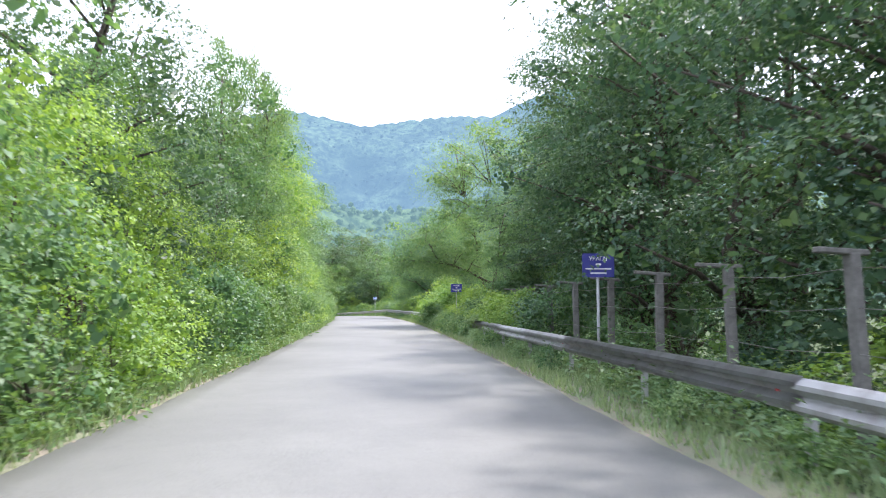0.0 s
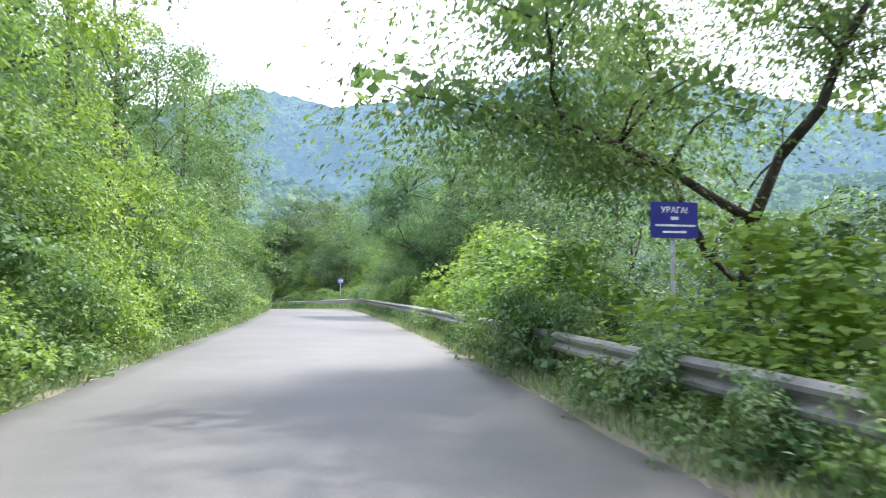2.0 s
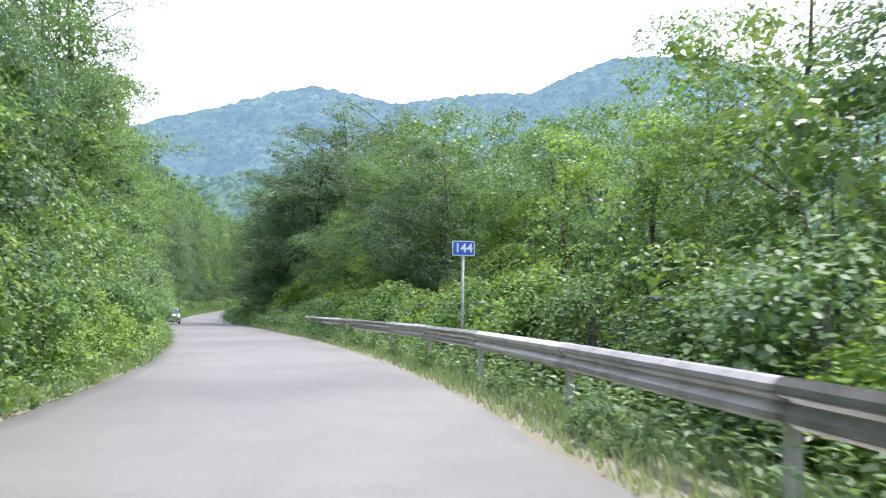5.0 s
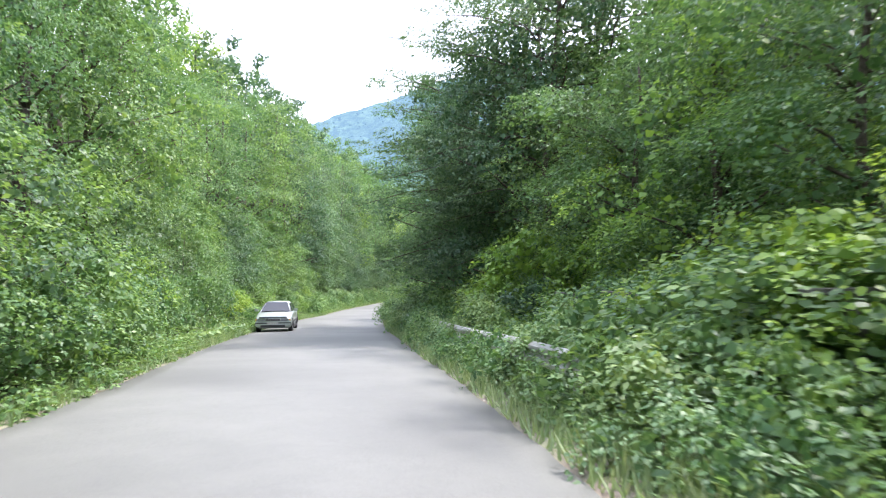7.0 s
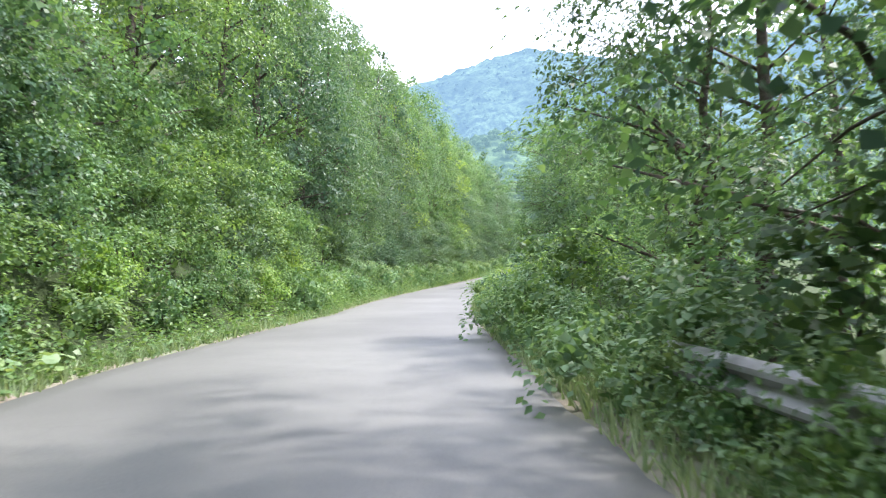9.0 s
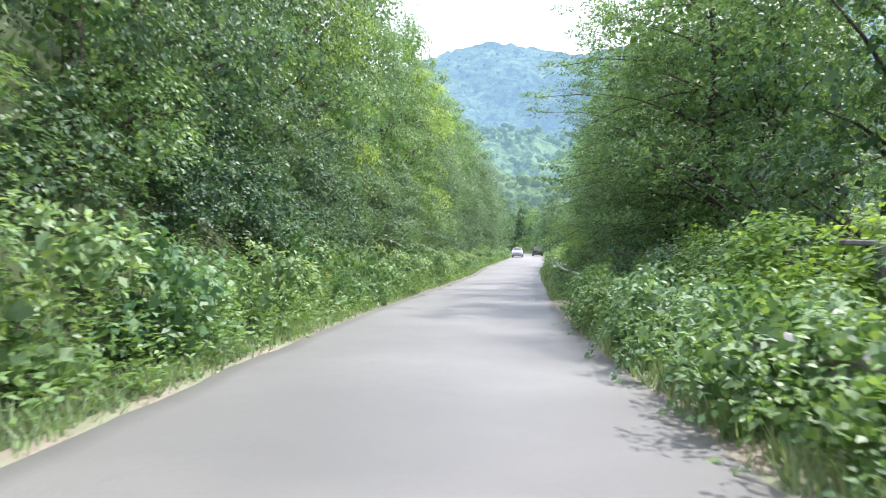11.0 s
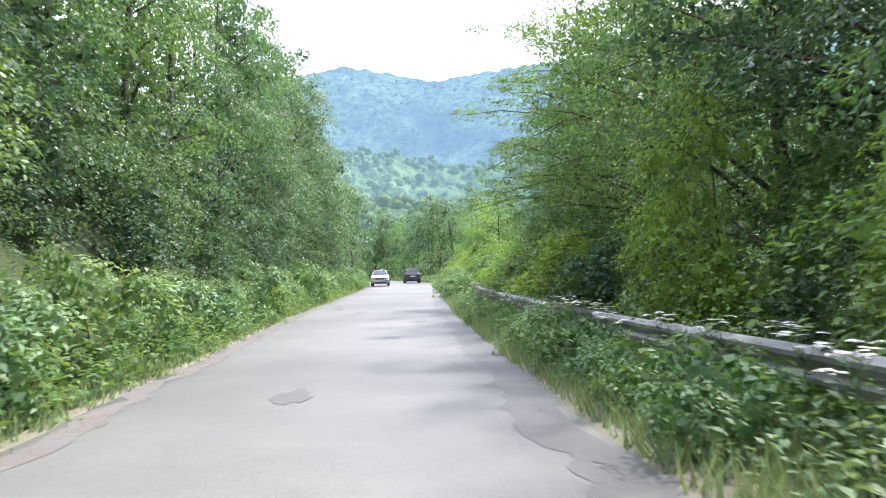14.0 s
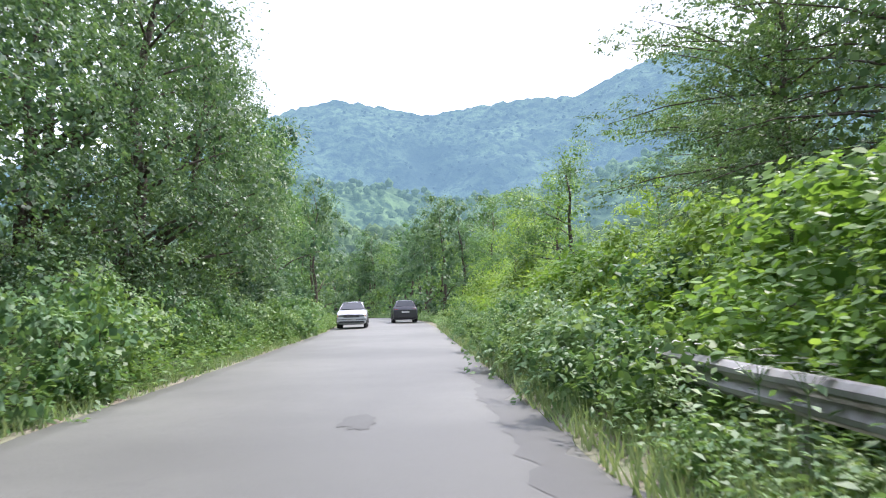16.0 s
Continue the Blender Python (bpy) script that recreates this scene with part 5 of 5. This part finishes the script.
def info_sign(s, d, z, label, bars, w=0.64, h=0.47):
    ob = thing("information_sign", label, "sign", group="blue signs beside the road")
    ob.matrix_basis = Matrix.Translation(place(s, d)) @ Matrix.Rotation(radians(bearing(s)), 4, "Z")
    zz = z - float(terrain(s, d)) + float(level(s))
    bm = bmesh.new()
    pole(bm, zz)
    part("post", bm, M_POLE, ob, "grey pole")
    panel = part("panel", rounded_plate(w, h, 0.02, 0.012, zz), M_SIGN_VIOLET, ob)
    word = new("heading", text_mesh("\u0423\u0412\u0410\u0413\u0410!", 0.105, 0.002))
    word.parent = panel
    word.matrix_basis = Matrix.Translation((0, -0.003, zz + 0.27 * h)) @ Matrix.Rotation(math.pi / 2, 4, "X")
    for x, bz, bw, bh in bars:
        bm = bmesh.new()
        box(bm, (bw * w, 0.006, bh * h), (x * w, -0.003, zz + bz * h))
        part("text_bar", bm, M_WHITE, panel)


info_sign(14.6, 4.1, 2.12, "violet-blue rectangular sign with a white warning heading", ((0, 0.04, 0.16, 0.08), (0, -0.15, 0.8, 0.05), (0, -0.33, 0.5, 0.06)))
info_sign(43.4, 4.2, 2.3, "violet-blue warning sign on a white pole by the fence", ((0.0, 0.05, 0.16, 0.09), (0.02, -0.15, 0.86, 0.055), (0.0, -0.33, 0.5, 0.06)))


def distance_sign(s, d, z):
    ob = thing("distance_sign", "blue kilometre sign reading 144 on a grey pole", "sign")
    ob.matrix_basis = Matrix.Translation(place(s, d)) @ Matrix.Rotation(radians(bearing(s) - 2), 4, "Z")
    zz = z - float(terrain(s, d)) + float(level(s))
    bm = bmesh.new()
    pole(bm, zz, 0.032)
    part("post", bm, M_POLE, ob, "grey metal pole")
    border = part("border", rounded_plate(0.5, 0.325, 0.02, 0.035, zz), M_WHITE, ob, "white rim")
    part("panel", rounded_plate(0.462, 0.287, 0.008, 0.025, zz), M_SIGN_BLUE, ob).matrix_basis = Matrix.Translation((0, -0.008, 0))
    t = new("digits", text_mesh("144", 0.27))
    t.parent = ob
    t.matrix_basis = Matrix.Translation((0, -0.012, zz)) @ Matrix.Rotation(math.pi / 2, 4, "X")


distance_sign(101.6, 3.5, 2.58)


# ---- cars ----
def car_paint(name, col, metal=0.35):
    k = Mat(name)
    n = k.noise(2.5, 5.0, 0.6)
    k.base(k.mix(k.ramp(n, [(0.45, (0, 0, 0)), (0.8, (0.5, 0.5, 0.5))]), col, tuple(c * 0.7 + 0.05 for c in col))).surf(0.28, metal, 0.5)
    k.b.inputs["Coat Weight"].default_value = 0.5
    return k.m


def plain(name, col, rough=0.5, metal=0.0):
    return paint(name, col, rough, 0.1, metal)


M_TYRE = plain("tyre_rubber", (0.025, 0.025, 0.027), 0.85)
M_RIM = plain("wheel_metal", (0.4, 0.41, 0.42), 0.35, 0.7)
M_PLATE = plain("dusty_plate", (0.45, 0.45, 0.43), 0.5)
M_TRIM = plain("black_plastic", (0.03, 0.03, 0.032), 0.6)
M_LAMP = plain("lamp_glass", (0.26, 0.28, 0.3), 0.08, 0.5)
M_TAIL = plain("red_lamp", (0.35, 0.02, 0.02), 0.25)
M_AMBER = plain("amber_lamp", (0.6, 0.25, 0.03), 0.25)
M_BLUE_STRIP = plain("blue_bonnet_guard", (0.07, 0.09, 0.16), 0.3)


def glass_material():
    k = Mat("car_glass")
    k.base((0.03, 0.035, 0.04)).surf(0.06, 0, 0.45)
    return k.m


M_GLASS = glass_material()


def shell(stations, taper):
    """A closed car shell. Stations along y: (y, sill, belt, half width, roof, half roof)."""
    bm = bmesh.new()
    rings = []
    for y, sill, belt, w, roof, hr in stations:
        half = [(0.0, sill), (w * 0.8, sill), (w * 0.97, sill + 0.08), (w, (sill + belt) * 0.52), (w * 0.965, belt - 0.03), (w * taper, belt), (hr, max(roof - 0.05, belt + 0.005)), (hr * 0.8, max(roof - 0.008, belt + 0.01)), (0.0, roof + 0.01)]
        ring = [bm.verts.new((x, y, z)) for x, z in half] + [bm.verts.new((-x, y, z)) for x, z in half[-2:0:-1]]
        rings.append(ring)
    n = len(rings[0])
    for a, b in zip(rings, rings[1:]):
        for k in range(n):
            bm.faces.new((a[k], a[(k + 1) % n], b[(k + 1) % n], b[k])).smooth = True
    bm.faces.new(rings[0])
    bm.faces.new(rings[-1][::-1])
    bmesh.ops.recalc_face_normals(bm, faces=bm.faces[:])
    return bm


def pane(corners, out):
    """A thin pane from four corners, pushed out by a few millimetres."""
    bm = bmesh.new()
    c = [Vector(p) for p in corners]
    n = (c[1] - c[0]).cross(c[3] - c[0]).normalized()
    if n.dot(Vector(out)) < 0:
        n = -n
    a = [bm.verts.new(p + n * 0.012) for p in c]
    b = [bm.verts.new(p - n * 0.01) for p in c]
    bm.faces.new(a)
    bm.faces.new(b[::-1])
    for k in range(4):
        bm.faces.new((a[k], b[k], b[(k + 1) % 4], a[(k + 1) % 4]))
    bmesh.ops.recalc_face_normals(bm, faces=bm.faces[:])
    return bm


def bevelled(size, at, r=0.02):
    bm = bmesh.new()
    box(bm, size, at)
    bmesh.ops.bevel(bm, geom=bm.edges[:], offset=r, segments=2, affect="EDGES")
    return bm


def wheel(ob, x, y, r=0.29):
    bm = bmesh.new()
    prof = [(r * 0.6, 0.08), (r * 0.9, 0.09), (r, 0.06), (r, -0.06), (r * 0.9, -0.09), (r * 0.6, -0.08)]
    n = 24
    rings = [[bm.verts.new((w, q * math.cos(2 * math.pi * k / n), q * math.sin(2 * math.pi * k / n))) for k in range(n)] for q, w in prof]
    for a, b in zip(rings, rings[1:]):
        for k in range(n):
            bm.faces.new((a[k], a[(k + 1) % n], b[(k + 1) % n], b[k])).smooth = True
    bmesh.ops.recalc_face_normals(bm, faces=bm.faces[:])
    tyre = part("tyre", bm, M_TYRE, ob)
    tyre.matrix_basis = Matrix.Translation((x, y, r))
    bm = bmesh.new()
    bmesh.ops.create_cone(bm, cap_ends=True, segments=20, radius1=r * 0.62, radius2=r * 0.62, depth=0.13, matrix=Matrix.Rotation(math.pi / 2, 4, "Y"))
    for k in range(6):
        a = k * math.pi / 3
        for sx in (-0.068, 0.068):
            box(bm, (0.012, r * 0.16, r * 0.44), (sx, math.sin(a) * r * 0.3, math.cos(a) * r * 0.3), Euler((-a, 0, 0)).to_matrix())
    part("rim", bm, M_RIM, tyre, "metal wheel rim")


def make_car(name, label, s, d, flip, body_mat, kind):
    ob = thing(name, label, "car", group="cars on the road")
    p = place(s, d)
    p.z = float(level(s)) + 0.06
    ob.matrix_basis = Matrix.Translation(p) @ Matrix.Rotation(radians(bearing(s)) + (math.pi if flip else 0), 4, "Z")
    W = 0.83
    if kind == "saloon":
        st = [(2.02, 0.30, 0.60, W * 0.86, 0.62, 0.55), (1.98, 0.22, 0.66, W * 0.93, 0.68, 0.6), (1.7, 0.2, 0.73, W * 0.98, 0.75, 0.62), (0.95, 0.18, 0.86, W, 0.88, 0.66), (0.85, 0.18, 0.88, W, 0.91, 0.64),
              (0.2, 0.18, 0.9, W, 1.36, 0.54), (-0.5, 0.18, 0.91, W, 1.39, 0.56), (-1.05, 0.18, 0.91, W, 1.33, 0.53), (-1.6, 0.2, 0.9, W * 0.98, 0.94, 0.6), (-2.0, 0.24, 0.86, W * 0.93, 0.89, 0.6), (-2.06, 0.32, 0.8, W * 0.88, 0.82, 0.55)]
        ws, rs, fr, bk = (0.83, 0.22, 0.92, 1.34), (-1.56, -1.07, 0.96, 1.31), 2.03, -2.07
    else:
        st = [(2.0, 0.32, 0.62, W * 0.84, 0.66, 0.5), (1.94, 0.22, 0.72, W * 0.93, 0.75, 0.58), (1.6, 0.2, 0.84, W * 0.98, 0.88, 0.62), (0.98, 0.18, 0.95, W, 0.98, 0.66), (0.88, 0.18, 0.97, W, 1.0, 0.64),
              (0.1, 0.18, 0.99, W, 1.46, 0.55), (-0.6, 0.18, 1.0, W, 1.49, 0.57), (-1.5, 0.18, 1.0, W * 0.98, 1.44, 0.55), (-1.9, 0.2, 0.99, W * 0.96, 1.02, 0.6), (-1.98, 0.26, 0.9, W * 0.92, 0.92, 0.58), (-2.0, 0.34, 0.8, W * 0.88, 0.82, 0.55)]
        ws, rs, fr, bk = (0.86, 0.12, 1.02, 1.44), (-1.87, -1.52, 1.05, 1.42), 2.0, -2.0
    part("body", shell(st, 0.9), body_mat, ob)
    y0, y1, z0, z1 = ws
    part("windscreen", pane([(-0.66, y0 + 0.01, z0 + 0.01), (0.66, y0 + 0.01, z0 + 0.01), (0.49, y1 + 0.02, z1), (-0.49, y1 + 0.02, z1)], (0, 1, 0.6)), M_GLASS, ob, "reflecting windscreen")
    y2, y3, z2, z3 = rs
    part("rear_window", pane([(-0.62, y2, z2), (0.62, y2, z2), (0.47, y3, z3), (-0.47, y3, z3)], (0, -1, 0.6)), M_GLASS, ob)
    ym = (y1 + y3) / 2
    for sx in (-1, 1):
        for ya, yb, ta, tb in ((y0 - 0.22, ym + 0.04, y1 - 0.06, ym + 0.04), (ym - 0.04, y2 + 0.32, ym - 0.04, y3 + 0.06)):
            part("side_window", pane([(sx * 0.745, ya, z0 + 0.02), (sx * 0.745, yb, z0 + 0.02), (sx * 0.572, tb, z1 - 0.05), (sx * 0.572, ta, z1 - 0.05)], (sx, 0, 0.3)), M_GLASS, ob)
        mirror = part("mirror", bevelled((0.2, 0.1, 0.13), (sx * (W + 0.08), y0 - 0.2, z0 + 0.08), 0.03), body_mat if kind == "saloon" else M_TRIM, ob)
        wheel(ob, sx * (W - 0.1), 1.25)
        wheel(ob, sx * (W - 0.1), -1.22)
        zl = 0.62 if kind == "saloon" else 0.68
        part("headlight", bevelled((0.36, 0.08, 0.13), (sx * 0.52, fr - 0.035, zl - 0.03), 0.02), M_LAMP, ob, "clear headlight")
        part("indicator", bevelled((0.07, 0.1, 0.12), (sx * 0.735, fr - 0.09, zl - 0.03), 0.015), M_AMBER, ob, "amber indicator")
        part("tail_light", bevelled((0.28, 0.06, 0.15), (sx * 0.58, bk + 0.04, 0.74 if kind == "saloon" else 0.82), 0.02), M_TAIL, ob, "red tail light")
    zg = 0.6 if kind == "saloon" else 0.64
    part("grille", bevelled((0.66 if kind == "saloon" else 0.86, 0.06, 0.1 if kind == "saloon" else 0.15), (0, fr - 0.015, zg), 0.012), M_TRIM, ob, "black grille")
    front = part("front_bumper", bevelled((1.58, 0.16, 0.2), (0, fr - 0.02, 0.4), 0.05), body_mat, ob)
    part("air_intake", bevelled((1.1 if kind == "saloon" else 1.4, 0.05, 0.12), (0, fr + 0.045, 0.33), 0.015), M_TRIM, front, "black air intake")
    part("number_plate", bevelled((0.5, 0.02, 0.11), (0, fr + 0.065, 0.45), 0.006), M_PLATE, front, "dusty white plate")
    part("bumper_strip", bevelled((1.6, 0.05, 0.045), (0, fr + 0.05, 0.46), 0.012), M_TRIM, front, "black bumper strip")
    for gx in (-0.2, -0.1, 0.0, 0.1, 0.2):
        part("grille_bar", bevelled((0.012, 0.02, 0.08), (gx, fr + 0.018, zg), 0.003), M_RIM, ob, "bright grille bar")
    part("bonnet_seam", bevelled((1.2, 0.012, 0.012), (0, fr - 0.02, 0.665 if kind == "saloon" else 0.735), 0.003), M_TRIM, ob, "dark seam under the bonnet")
    for sx in (-1, 1):
        part("side_strip", bevelled((0.03, 2.2, 0.06), (sx * (W + 0.002), 0.0, 0.5), 0.01), M_TRIM, ob, "black side strip")
        part("sill", bevelled((0.05, 2.0, 0.09), (sx * (W - 0.02), 0.0, 0.22), 0.015), M_TRIM, ob, "dark sill")
        for ym_ in (0.72, ym, y2 + 0.45):
            part("door_seam", bevelled((0.012, 0.014, 0.6), (sx * (W + 0.001), ym_, 0.56), 0.003), M_TRIM, ob, "dark door seam")
        part("door_handle", bevelled((0.03, 0.16, 0.035), (sx * (W + 0.004), ym + 0.2, 0.76), 0.008), M_TRIM, ob, "black door handle")
        for yw in (1.25, -1.22):
            bm = bmesh.new()
            tube(bm, [(sx * (W - 0.02), yw + 0.335 * math.cos(q), 0.29 + 0.335 * math.sin(q)) for q in (math.pi * j / 12 for j in range(13))], [0.03] * 13, 6)
            part("wheel_arch", bm, M_TRIM, ob, "dark wheel arch")
    part("rear_bumper", bevelled((1.56, 0.16, 0.22), (0, bk + 0.02, 0.42), 0.05), M_TRIM if kind == "hatch" else body_mat, ob)
    part("number_plate", bevelled((0.5, 0.02, 0.11), (0, bk - 0.02, 0.68), 0.006), M_PLATE, ob, "dusty white plate")
    part("wiper", bevelled((0.9, 0.02, 0.02), (0.05, y0 + 0.0, z0 + 0.03), 0.005), M_TRIM, ob)
    if kind == "saloon":
        # added strip for the grille's bluish dark line, set on the bonnet edge
        part("bonnet_guard", bevelled((1.25, 0.14, 0.03), (0, fr - 0.12, 0.72), 0.01), M_BLUE_STRIP, ob, "dark blue bonnet guard")
    return ob


make_car("saloon_car", "silver-green older saloon car driving on the road", 156.7, -3.5, True, car_paint("silver_green_paint", (0.34, 0.39, 0.36)), "saloon")
make_car("hatchback_car", "silver-white hatchback car with headlights facing the road", 304.0, -2.9, True, car_paint("white_car_paint", (0.56, 0.58, 0.6), 0.3), "hatch")
make_car("hatchback_car", "dark grey hatchback seen from behind on the road", 312.5, 0.3, False, car_paint("dark_grey_paint", (0.04, 0.04, 0.047), 0.3), "hatch")
